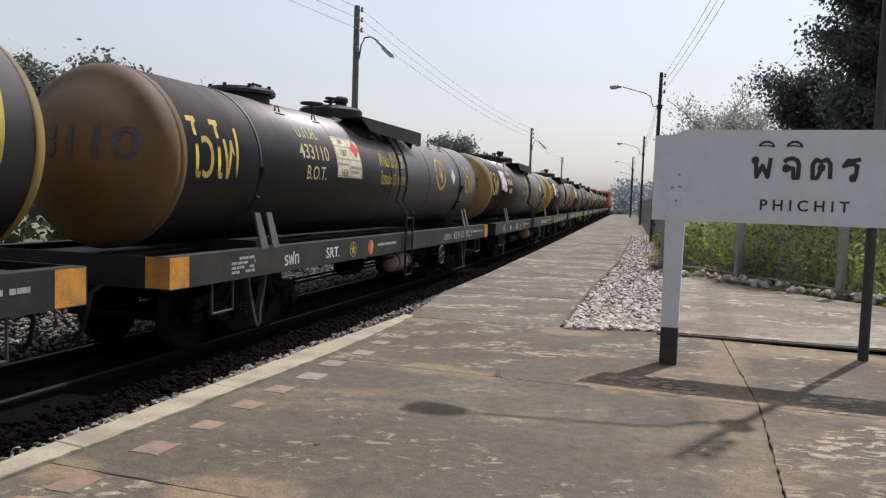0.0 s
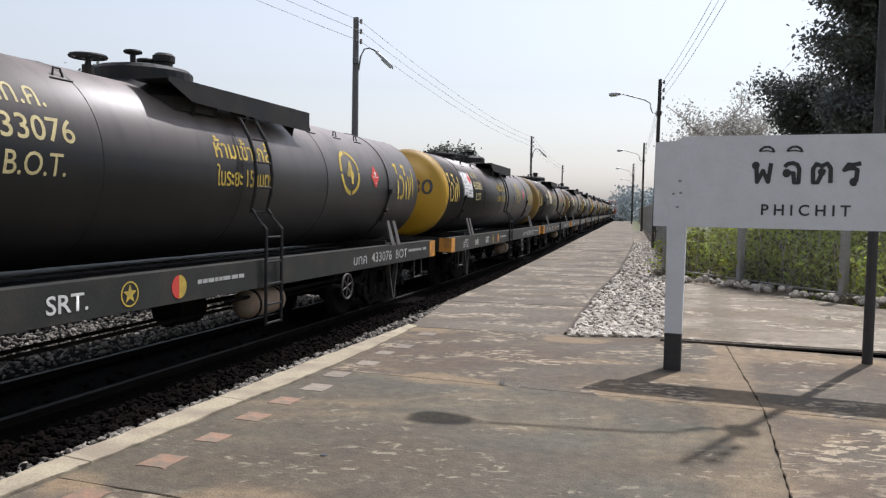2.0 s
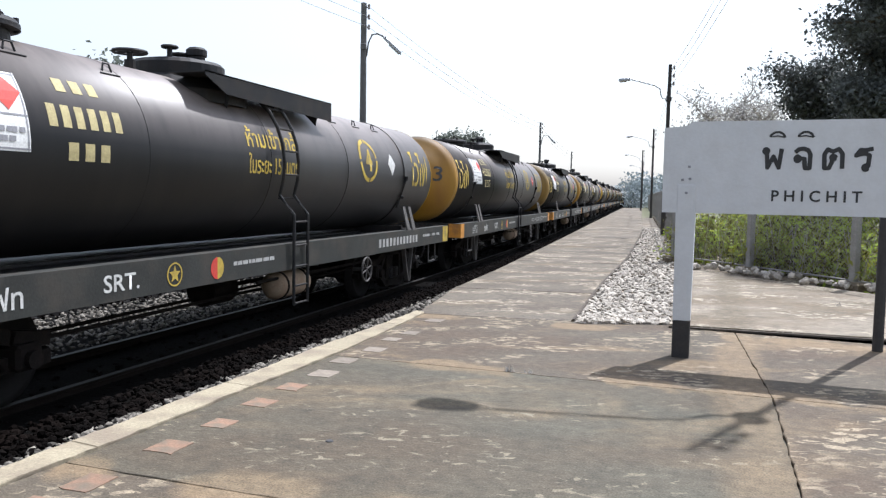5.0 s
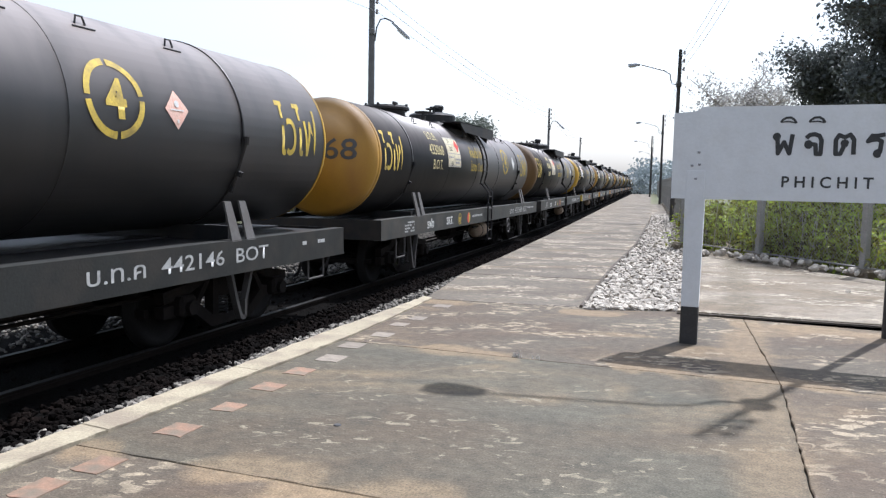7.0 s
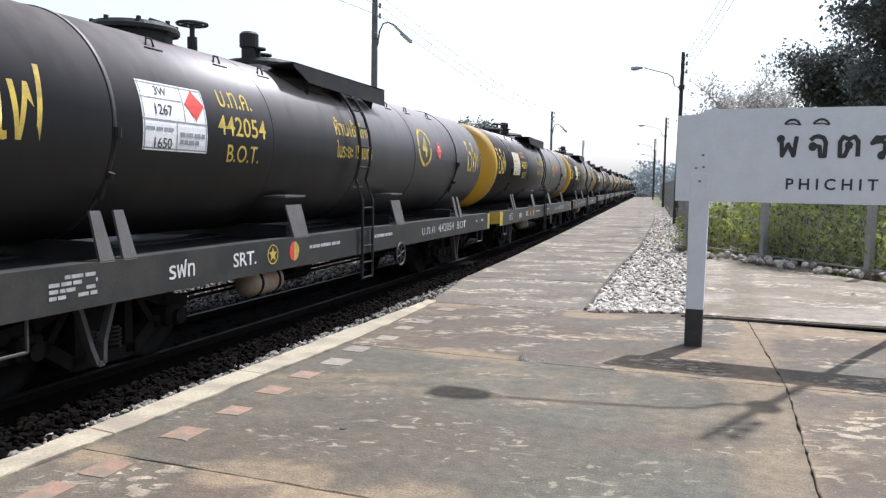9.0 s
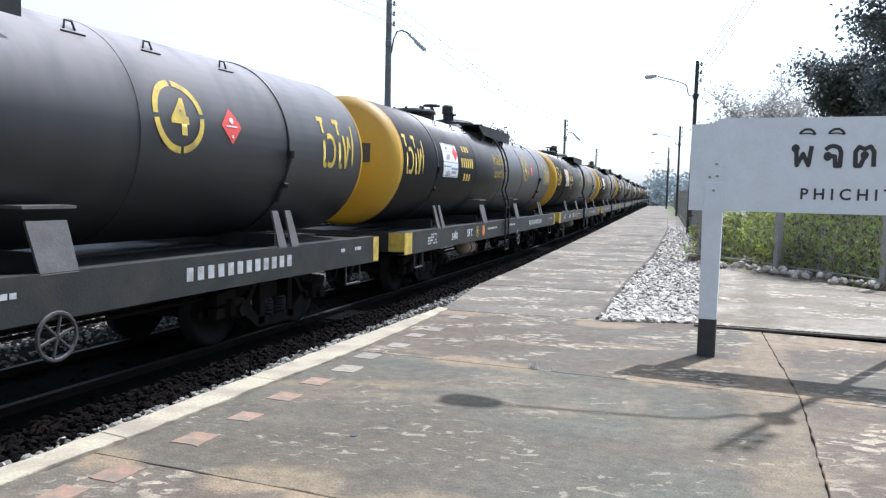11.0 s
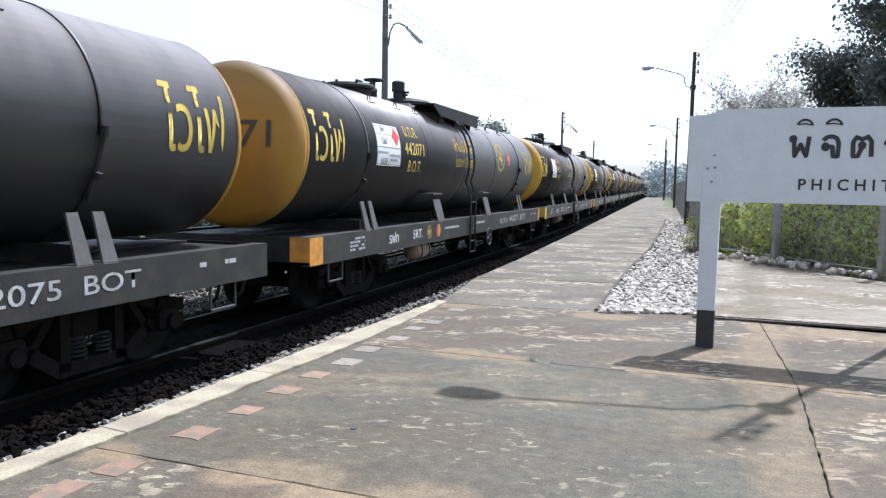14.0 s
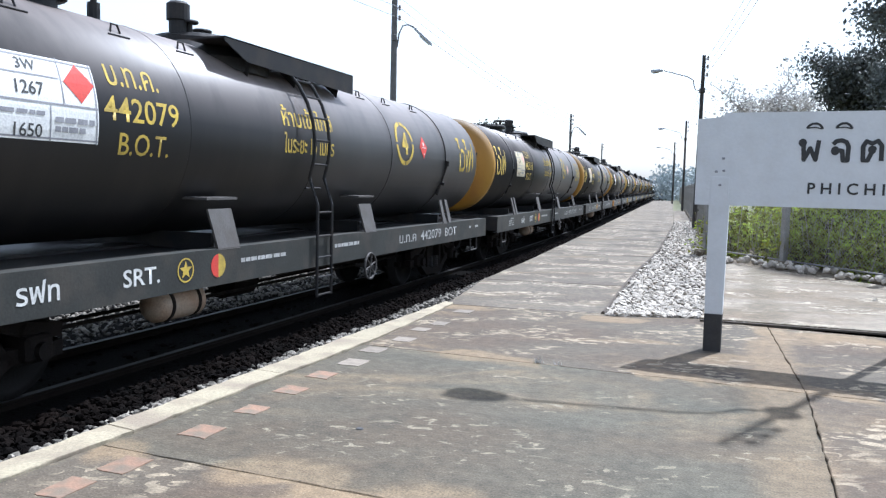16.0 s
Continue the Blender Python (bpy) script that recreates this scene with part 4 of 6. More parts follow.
def build_wagon(kind):
    """A bogie tank wagon. Local y runs along it from its rear end, x to the platform side, z up from the rail top."""
    base = SILL[kind]
    long_ = kind == "long"
    L, R, zc, inset, inset2, dish, band = LAYOUT[kind]
    sc = 1.0 if long_ else L / 13.25
    if long_:
        saddles, ladder, walk0, walk1, dome, mh = (1.9, 5.0, 8.33, 11.6), 6.9, 5.0, 8.3, 6.1, 3.55
    else:
        saddles, ladder, walk0, walk1, dome, mh = (1.95 * sc, 11.1 * sc), 6.85 * sc, 5.0 * sc, 8.4 * sc, 6.1 * sc, 3.2 * sc
    wg = thing("tank_wagon", "black bogie oil tank wagon with yellow dished ends", "tank wagon", "wagons of the freight train")
    top = zc + R
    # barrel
    tank = part("tank", lathe([(R, inset), (R, L - inset2)], 64, "Y", (0, 0, zc)), "tank_black", wg, "dusty black cylindrical steel barrel with sky sheen painted on top")
    for p in tank.data.polygons:
        p.use_smooth = len(p.vertices) == 4
    hm = head_bm(R, zc, 0.0, -1, dish)
    part("tank_end", hm, HEADS[0], wg, "yellow painted dished end", at=pose(0, inset, 0), smooth=True)
    part("tank_end", head_bm(R, zc, 0.0, 1, dish), HEADS[0], wg, "yellow painted dished end", at=pose(0, L - inset2, 0), smooth=True)
    prof = [(R + 0.001, 0.0), (R + 0.005, 0.0), (R + 0.005, band), (R + 0.001, band)]
    part("tank_end", lathe(prof + prof[:1], 64, "Y", (0, 0, zc)), HEADS[0], wg, "yellow painted end course", at=pose(0, inset, 0), smooth=True)
    # weld seams round the barrel
    for y in (L * 0.33, L * 0.5, L * 0.67):
        part("weld_seam", ring(bmesh.new(), (0, y, zc), R, 0.006, (0, 1, 0), 48, 4), "tank_black", wg)
    # holding straps
    for y in (saddles[0] + 0.12, saddles[-1] + 0.2):
        prof = [(R + 0.001, -0.022), (R + 0.012, -0.022), (R + 0.012, 0.022), (R + 0.001, 0.022)]
        bm = lathe(prof + prof[:1], 56, "Y", (0, y, zc))
        part("strap", bm, "tank_black", wg, "steel strap round the tank", smooth=True)
        bm = bmesh.new()
        p = lambda ang, rr=R + 0.04: (rr * math.cos(ang), y, zc + rr * math.sin(ang))
        rod(bm, p(-0.05), p(-0.62), 0.022, 8)
        rod(bm, p(-0.02), p(-0.10), 0.032, 8)
        rod(bm, p(-0.38), p(-0.43), 0.032, 8)
        part("strap_tensioner", bm, "steel_black", wg, "threaded rod with nuts")
    # saddles
    for i, y in enumerate(saddles):
        ends = i in (0, len(saddles) - 1)
        for sx in (-1, 1):
            bm = bmesh.new()
            for dy in ((-0.13, 0.14) if ends else (0.0,)):
                w = 0.058 if ends else 0.19
                lean = 0.05 if ends else 0.02
                zt = base + (0.42 if ends else 0.40)
                xt = max(1.06, math.sqrt(max(0.01, R * R - (zt - zc) ** 2)))
                pts = [(1.19, y + dy - w - (lean if ends else -lean), base), (1.19, y + dy + w + lean * 0, base), (xt + 0.03, y + dy + w - lean, zt), (xt + 0.03, y + dy - w - lean, zt)]
                A = [bm.verts.new((sx * (a + 0.012), b, c)) for a, b, c in pts]
                B = [bm.verts.new((sx * (a - 0.012), b, c)) for a, b, c in pts]
                bm.faces.new(A)
                bm.faces.new(B)
                for k in range(4):
                    bm.faces.new((A[k], A[(k + 1) % 4], B[(k + 1) % 4], B[k]))
                if not ends:
                    box(bm, min(sx * 0.72, sx * (xt + 0.06)), max(sx * 0.72, sx * (xt + 0.06)), y - 0.25, y + 0.25, zt + 0.09, zt + 0.115)
            bmesh.ops.recalc_face_normals(bm, faces=bm.faces)
            part("saddle", bm, "saddle_grey", wg, "grey steel saddle plate")
        bm = bmesh.new()
        box(bm, -1.0, 1.0, y - 0.03, y + 0.03, 0.95, zc - R + 0.06)
        part("bolster", bm, "steel_black", wg)
    # frame
    for sx in (-1, 1):
        x = sx * 1.2
        bm = bmesh.new()
        sd = 0.345 if long_ else 0.305
        sec = [(0, 0.014), (0, -sd), (0.11, -sd), (0.11, 0.014 - sd), (0.014, 0.014 - sd), (0.014, 0.0), (0.16, 0.0), (0.16, 0.014)]
        A, B = [[bm.verts.new((x - sx * a, yy, base + c)) for a, c in sec] for yy in (0.0, L)]
        bm.faces.new(A)
        bm.faces.new(B)
        for k in range(8):
            bm.faces.new((A[k], A[(k + 1) % 8], B[(k + 1) % 8], B[k]))
        bmesh.ops.recalc_face_normals(bm, faces=bm.faces)
        part("side_sill", bm, "sole_paint", wg, "long dark grey-green side sill")
    part("centre_sill", boxes((-0.22, 0.22, 0.1, L - 0.1, 0.80, 1.1)), "steel_black", wg)
    beam = mesh_of(boxes((-1.18, 1.18, -0.05, 0.05, 0.88, 1.05)), "steel_black", "cross_member")
    for i in range(9):
        part("cross_member", beam, None, wg, at=pose(0, 0.8 + i * (L - 1.6) / 8, 0))
    part("deck_plate", boxes((-1.04, 1.04, 0.1, L - 0.1, 1.06, 1.075)), "steel_black", wg)
    for y in (0.0, L):
        o = -1 if y == 0 else 1
        part("headstock", boxes((-1.2, 1.2, min(y, y - o * 0.02), max(y, y - o * 0.02), base - 0.3, base + 0.012)), "steel_black", wg)
        bm = boxes((-0.12, 0.12, min(y, y + o * 0.24), max(y, y + o * 0.24), 0.68, 0.90), bevel=0.03)
        box(bm, -0.16, 0.16, min(y + o * 0.2, y + o * 0.235), max(y + o * 0.2, y + o * 0.235), 0.62, 0.96)
        part("coupler", bm, "bogie", wg, "cast centre coupler")
        pts = [Vector((0.45, y + o * 0.02, 0.84)), Vector((0.45, y + o * 0.16, 0.78)), Vector((0.43, y + o * 0.20, 0.6)), Vector((0.38, y + o * 0.21, 0.42)), Vector((0.30, y + o * 0.23, 0.36))]
        bm = tube(pts, 0.024, 8)
        part("brake_hose", bm, "steel_black", wg, "rubber brake hose")
    for y0, wd in ((0.0, 0.34 if long_ else 0.30), (L - (0.18 if long_ else 0.34), 0.17 if long_ else 0.32)):
        rows_ = [(1.201, 1.2045, y0, y0 + wd, base - sd + 0.01, base + 0.008)]
        if y0 == 0.0:
            rows_.append((0.93, 1.2045, -0.004, 0.0, base - 0.29, base + 0.008))
        part("end_marking", boxes(*rows_), "paint_yellow", wg, "yellow end marking")
    # step below the sill near the ends
    for y in ((0.75, L - 0.75) if long_ else (0.95, L - 0.95)):
        part("foot_step", rods([((1.17, y - 0.2, 0.83), (1.17, y - 0.2, 0.5)), ((1.17, y + 0.2, 0.83), (1.17, y + 0.2, 0.5)), ((1.17, y - 0.2, 0.5), (1.17, y + 0.2, 0.5))], 0.014), "hanger_grey", wg)
    # brake hangers: bent strap loops below the sill by each bogie
    for y in (saddles[0] - 0.22, saddles[-1] + 0.02):
        loop = [(y - 0.17, base - sd), (y - 0.15, 0.70), (y - 0.05, 0.40), (y + 0.02, 0.24), (y + 0.09, 0.24), (y + 0.10, 0.42), (y + 0.20, 0.70), (y + 0.22, base - sd)]
        bm = bmesh.new()
        for (ya, za), (yb, zb) in zip(loop, loop[1:]):
            d = Vector((yb - ya, zb - za)).normalized()
            nn = Vector((-d.y, d.x)) * 0.022
            A = [bm.verts.new((1.06, u - m * nn.x, v - m * nn.y)) for (u, v), m in (((ya, za), 1), ((yb, zb), 1), ((yb, zb), -1), ((ya, za), -1))]
            B = [bm.verts.new(v.co + Vector((0.07, 0, 0))) for v in A]
            bm.faces.new(A)
            bm.faces.new(B)
            for k in range(4):
                bm.faces.new((A[k], A[(k + 1) % 4], B[(k + 1) % 4], B[k]))
        bmesh.ops.recalc_face_normals(bm, faces=bm.faces)
        part("brake_hanger", bm, "hanger_grey", wg, "grey bent-strap brake hanger")
    # dome, manhole, valves
    dh = 0.15 if kind == "long" else 0.24
    bm = lathe([(0.0, top + dh), (0.30, top + dh), (0.50, top + dh - 0.04), (0.54, top + dh - 0.08), (0.54, top - 0.2)], 28, "Z", (0, dome, 0))
    part("dome", bm, "steel_black", wg, "low steel dome on the tank's top", smooth=False)
    bm = lathe([(0.0, top + 0.12), (0.43, top + 0.12), (0.46, top + 0.08), (0.46, top + 0.04), (0.38, top + 0.03), (0.38, top - 0.15)], 28, "Z", (0, mh, 0))
    for k in range(8):
        a = k * math.pi / 4
        rod(bm, (0.42 * math.cos(a), mh + 0.42 * math.sin(a), top + 0.02), (0.42 * math.cos(a), mh + 0.42 * math.sin(a), top + 0.15), 0.025, 6)
    mho = part("manhole", bm, "steel_black", wg, "bolted round manhole cover")
    part("handle", rods([((0.1, mh + 0.12, top + 0.12), (0.1, mh + 0.12, top + 0.21)), ((0.1, mh + 0.12, top + 0.21), (0.1, mh + 0.34, top + 0.21)), ((0.1, mh + 0.34, top + 0.21), (0.1, mh + 0.34, top + 0.1))], 0.018), "steel_black", mho)
    for (vx, vy, vz, vr) in ((0.1, 4.4 if long_ else dome - 0.95, 0.30 if long_ else 0.17, 0.17), (0.15, dome - 0.35, dh + 0.09, 0.08), (-0.12, dome + 0.22, dh + 0.11, 0.10)):
        bm = rods([((vx, vy, top - 0.03), (vx, vy, top + vz))], 0.03, 8)
        rod(bm, (vx, vy, top - 0.03), (vx, vy, top + vz * 0.5), 0.06, 10)
        hw = part("valve", bm, "steel_black", wg, "stop valve")
        bm = ring(bmesh.new(), (vx, vy, top + vz), vr, 0.018, (0, 0, 1), 18, 6)
        for a in range(3):
            t = a * math.pi / 3
            rod(bm, (vx - vr * math.cos(t), vy - vr * math.sin(t), top + vz), (vx + vr * math.cos(t), vy + vr * math.sin(t), top + vz), 0.012, 6)
        part("handwheel", bm, "steel_black", hw)
    vy = dome + 0.30 * sc if not long_ else dome - 0.42
    tall = 0.10 if long_ else 0.0
    part("vent_valve", lathe([(0.0, top + dh + 0.20 + tall), (0.09, top + dh + 0.20 + tall), (0.125, top + dh + 0.17 + tall), (0.125, top + dh + 0.10), (0.10, top + dh + 0.09), (0.10, top + dh - 0.06), (0.14, top + dh - 0.07), (0.14, top - 0.05)], 18, "Z", (0.05, vy, 0)), "steel_black", wg, "capped relief valve")
    # walkway
    for sx in (-1, 1):
        bm = bmesh.new()
        x0, x1 = (0.42, 0.90) if sx > 0 else (-0.90, -0.42)
        box(bm, x0, x1, walk0 + 0.35, walk1, top - 0.03, top - 0.012)
        xe = x1 if sx > 0 else x0
        vs = []
        for yy, zz in ((walk0 + 0.35, top - 0.012), (walk1, top - 0.012), (walk1, top - 0.27), (walk0 + 0.75, top - 0.22), (walk0 + 0.35, top - 0.06)):
            vs.append((xe, yy, zz))
        A = [bm.verts.new((a, b, c)) for a, b, c in vs]
        B = [bm.verts.new((a - sx * 0.012, b, c)) for a, b, c in vs]
        bm.faces.new(A)
        bm.faces.new(B)
        for k in range(5):
            bm.faces.new((A[k], A[(k + 1) % 5], B[(k + 1) % 5], B[k]))
        for yy in (walk0 + 0.9, walk0 + 1.9, walk1 - 0.3):
            f = [bm.verts.new(p) for p in ((sx * 0.45, yy, top - 0.03), (sx * 0.88, yy, top - 0.03), (sx * 0.80, yy, top - 0.36))]
            bm.faces.new(f)
        bmesh.ops.recalc_face_normals(bm, faces=bm.faces)
        part("walkway", bm, "steel_black", wg, "steel walkway plank with a deep edge plate")
    part("dome_skirt", lathe([(0.56, top + 0.02), (0.80, top - 0.16), (0.80, top - 0.3)], 24, "Z", (0, dome, 0)), "steel_black", wg)
    # ladder over the barrel
    for sx in (1,):
        for dy in (-0.18, 0.18):
            pts = [Vector((1.24, ladder + dy, 0.38)), Vector((1.24, ladder + dy, 1.5))]
            rr = R + 0.13
            for k in range(9):
                a = -0.35 + k * (1.22 + 0.35) / 8
                pts.append(Vector((rr * math.cos(a) + 0.02, ladder + dy, zc + rr * math.sin(a))))
            bm = tube(pts, 0.021, 6)
            part("ladder_stile", bm, "steel_black", wg)
        zs = [0.40, 0.62, 0.86, 1.12, 1.41, 1.70, 1.99, 2.28]
        for z in zs + [2.55, 2.8, 3.0]:
            a = math.asin(max(-1, min(0.97, (z - zc) / (R + 0.13))))
            x = 1.24 if z < 1.6 else (R + 0.13) * math.cos(a) + 0.02
            x = min(1.24, x) if z > 1.3 else 1.24
            part("rung", rods([((x, ladder - 0.18, z), (x, ladder + 0.18, z))], 0.013), "steel_black", wg)
    # lifting lugs along the shoulder
    lugs = [y * sc for y in (3.15, 4.25, 9.0, 9.9, 10.7)] if not long_ else [3.0, 4.1, 5.0, 9.0, 9.93, 11.1]
    for y in lugs:
        a = 0.93
        c = Vector((R * math.cos(a), y, zc + R * math.sin(a)))
        out = Vector((math.cos(a), 0, math.sin(a)))
        lean = (out * 0.7 + Vector((-0.7 * math.sin(a), 0, 0.7 * math.cos(a)))) * 0.075
        bm = tube([c + Vector((0, -0.055, 0)), c + lean + Vector((0, -0.035, 0)), c + lean + Vector((0, 0.04, 0)), c + Vector((0, 0.065, 0))], 0.010, 6)
        q = Vector((R * math.cos(a - 0.05) + 0.008, y, zc + R * math.sin(a - 0.05)))
        rod(bm, q + Vector((0, -0.13, 0)), q + Vector((0, 0.13, 0)), 0.008, 6)
        part("lifting_lug", bm, "steel_black", wg)
    # under-floor gear
    ry, rl, rr_ = (4.2, 0.62, 0.16) if long_ else (6.7 * sc, 0.75, 0.17)
    bm = lathe([(0.0, -0.05), (rr_ * 0.7, -0.03), (rr_, 0.03), (rr_, rl - 0.03), (rr_ * 0.7, rl + 0.03), (0.0, rl + 0.05)], 20, "Y", (0.92, ry, 0.60))
    res = part("air_reservoir", bm, "rust_tank", wg, "rusty cream-brown air reservoir", smooth=True)
    for y in (ry + 0.12, ry + rl - 0.12):
        part("hanger_band", lathe([(rr_ + 0.001, -0.02), (rr_ + 0.008, -0.02), (rr_ + 0.008, 0.02), (rr_ + 0.001, 0.02), (rr_ + 0.001, -0.02)], 20, "Y", (0.92, y, 0.60)), "bogie", res, "dark steel band")
        part("hanger", rods([((0.92, y, 0.60 + rr_ * 0.9), (0.92, y, 0.95))], 0.02), "bogie", res, "dark hanging rod")
    part("brake_cylinder", joined(rod(bmesh.new(), (0.3, 6.1, 0.58), (0.3, 6.6, 0.58), 0.2, 18), rod(bmesh.new(), (0.3, 6.6, 0.58), (0.3, 7.8, 0.58), 0.03, 8)), "bogie", wg)
    part("brake_rigging", rods([((0.62, 2.9, 0.5), (0.62, 10.8, 0.55)), ((0.2, 3.0, 0.45), (0.2, 10.5, 0.5)), ((1.0, 6.2, 0.7), (1.0, 9.6, 0.7))], 0.02), "bogie", wg)
    hy = 8.28 if long_ else 7.95 if kind == "compact" else 9.0 * sc
    bm = ring(bmesh.new(), (1.22, hy, 0.62), 0.18, 0.018, (1, 0, 0), 24, 6)
    for a in range(3):
        t = a * math.pi / 3 + 0.3
        rod(bm, (1.22, hy - 0.18 * math.cos(t), 0.62 - 0.18 * math.sin(t)), (1.22, hy + 0.18 * math.cos(t), 0.62 + 0.18 * math.sin(t)), 0.013, 6)
    rod(bm, (1.22, hy, 0.62), (1.0, hy, 0.62), 0.03, 8)
    part("handbrake_wheel", bm, "hanger_grey", wg, "spoked handbrake wheel")
    bogie(wg, 2.1)
    bogie(wg, L - 2.1)
    # markings common to all
    zmid = zc + 0.12
    fl = bm_word("ไวไฟ", 0.66)
    part("flammable_lettering", wrapped(fl, R, zc, (inset + band + saddles[0] - 0.05) / 2 + (-0.22 if long_ else -0.1), zmid + 0.02), "paint_yellow", wg, "yellow stencilled warning word")
    part("flammable_lettering", wrapped(bm_word("ไวไฟ", 0.66), R, zc, (L - inset2 + saddles[-1] + 0.05) / 2 + (0.35 if long_ else 0.16), zmid + 0.02), "paint_yellow", wg, "yellow stencilled warning word")
    wt = joined(moved(fit_width(text_bm("ห้ามเข้าใกล้", 0.26, 0.012), 1.2), 0, 0.16), moved(fit_width(text_bm("ในระยะ 15 เมตร", 0.24, 0.012), 1.2), 0, -0.16))
    part("distance_warning", wrapped(wt, R, zc, ladder - (0.02 if kind == "long" else 0.14), zc + 0.16), "paint_yellow", wg, "two lines of yellow stencilled writing")
    c4 = 9.9 if long_ else 8.7 if kind == "compact" else 9.7 * sc
    cm = part("class_mark", wrapped(annulus(0.29, 0.355, 48, 4), R, zc, c4, zc + 0.2), "paint_yellow", wg, "yellow ring with a figure four")
    part("class_figure", wrapped(fit_width(text_bm("4", 0.36, 0.035), 0.25), R, zc, c4, zc + 0.2), "paint_yellow", cm)
    ym = (1.32, 2.45 * sc, 3.68 * sc, 4.4 * sc, 5.1 * sc, 5.85, 12.05 * sc) if not long_ else (1.38, 2.70, 3.76, 4.33, 4.82, 5.65, 7.6)
    part("owner_mark", upright(fit_width(text_bm("รฟท", 0.17, 0.014), 0.38), 1.2035, ym[1], base - 0.15), "paint_white", wg, "white stencilled letters")
    part("owner_mark", upright(fit_width(text_bm("SRT.", 0.15, 0.014), 0.44), 1.2035, ym[2], base - 0.15), "paint_white", wg, "white stencilled letters")
    part("data_panel", upright(bars_bm(0.5, 0.2, 4, 2), 1.2035, ym[0], base - 0.15), "paint_white_faded", wg, "small worn white writing")
    part("data_panel", upright(bars_bm(0.9, 0.07, 1, 3), 1.2035, ym[5], base - 0.13), "paint_white_faded", wg, "small worn white writing")
    part("data_panel", upright(bars_bm(0.72, 0.075, 1, 4), 1.2035, ym[6], base - 0.12), "paint_white_faded", wg, "small worn white writing")
    part("data_panel", upright(bars_bm(0.6, 0.075, 1, 5), 1.2035, L - 0.85, base - 0.12), "paint_white_faded", wg, "small worn white writing")
    em = part("star_badge", upright(joined(annulus(0.10, 0.115, 24)), 1.2035, ym[3], base - 0.15), "paint_yellow", wg, "yellow star in a ring")
    part("star", upright(star_bm(0.09), 1.2037, ym[3], base - 0.15), "paint_yellow", em)
    dm = part("disc_badge", upright(disc_bm(0.115, 12, 90, 270), 1.2035, ym[4], base - 0.15), "paint_red", wg, "half red, half yellow disc")
    part("half_disc", upright(disc_bm(0.115, 12, -90, 90), 1.2035, ym[4], base - 0.15), "paint_yellow", dm)
    for o in wg.children:
        if o.name.startswith("data_panel"):
            o["kind"] = "stuff"
    return wg, L, R, zc, inset, dish


def bm_word(word, h):
    return fit_width(text_bm(word, h, 0.006), h * 1.40)


# rear number, head paint, placard style, diamond paint, end-marking paint
TRAIN = [
    # (kind, number or "", head, placard, diamond, end marking)
    ("short", "", 2, "white", "paint_white", "paint_yellow"),
    ("short", "", 1, "white", "paint_white", ""),
    ("short", "", 0, "white", "paint_white", "paint_yellow"),
    ("short", "", 2, "white", "paint_white", ""),
    ("short", "", 1, "white", "paint_white", "paint_yellow"),
    ("short", "", 0, "white", "paint_white", "paint_yellow"),
    ("short", "", 2, "white", "paint_white", ""),
    ("short", "433110", 3, "torn", "paint_white", "paint_orange"),
    ("middle", "433043", 2, "late", "paint_red", "paint_orange"),
    ("short", "433080", 0, "white", "paint_red", "paint_orange"),
    ("short", "433076", 1, "white", "paint_red", "paint_orange"),
    ("compact", "433053", 1, "late", "paint_pale_red", ""),
    ("short", "433064", 2, "white", "paint_red", "paint_orange"),
    ("short", "433063", 1, "white", "paint_red", "paint_orange"),
    ("short", "", 0, "white", "paint_white", "paint_yellow"),
    ("short", "", 3, "torn", "paint_white", ""),
    ("short", "433068", 1, "late", "paint_white", ""),
    ("long", "442146", 0, "cream", "paint_pale_red", ""),
    ("long", "442057", 0, "cream", "paint_red", "paint_yellow"),
    ("long", "442054", 0, "white", "paint_red", "paint_yellow"),
    ("long", "442052", 0, "torn", "paint_red", "paint_yellow"),
    ("long", "", 0, "white", "paint_red", "paint_yellow"),
    ("long", "", 0, "white", "paint_red", "paint_yellow"),
    ("long", "442072", 0, "white", "paint_red", "paint_yellow"),
    ("long", "442117", 0, "white", "paint_red", "paint_yellow"),
    ("long", "442071", 1, "white", "paint_red", "paint_orange"),
    ("long", "442075", 1, "cream", "paint_pale_red", ""),
    ("long", "442111", 1, "cream", "paint_pale_red", ""),
    ("long", "442079", 1, "white", "paint_red", ""),
    ("long", "", 0, "white", "paint_red", "paint_yellow"),
]
FIRST = 7            # the wagon whose front sill end stands at s = 9.16 at the start
PITCH = {"short": 14.24, "middle": 13.8, "compact": 13.44, "long": 14.93}
# where the front sill ends of the numbered wagons stand at the start
FRONTS = {"433110": 9.16, "433043": -5.11, "433080": -18.91, "433076": -33.34, "433053": -48.06, "433064": -61.48, "433063": -75.7, "433068": -118.3,
          "442146": -132.81, "442057": -147.73, "442054": -162.74, "442052": -177.74, "442072": -222.56, "442117": -237.48, "442071": -252.38,
          "442075": -267.26, "442111": -282.12, "442079": -297.01}


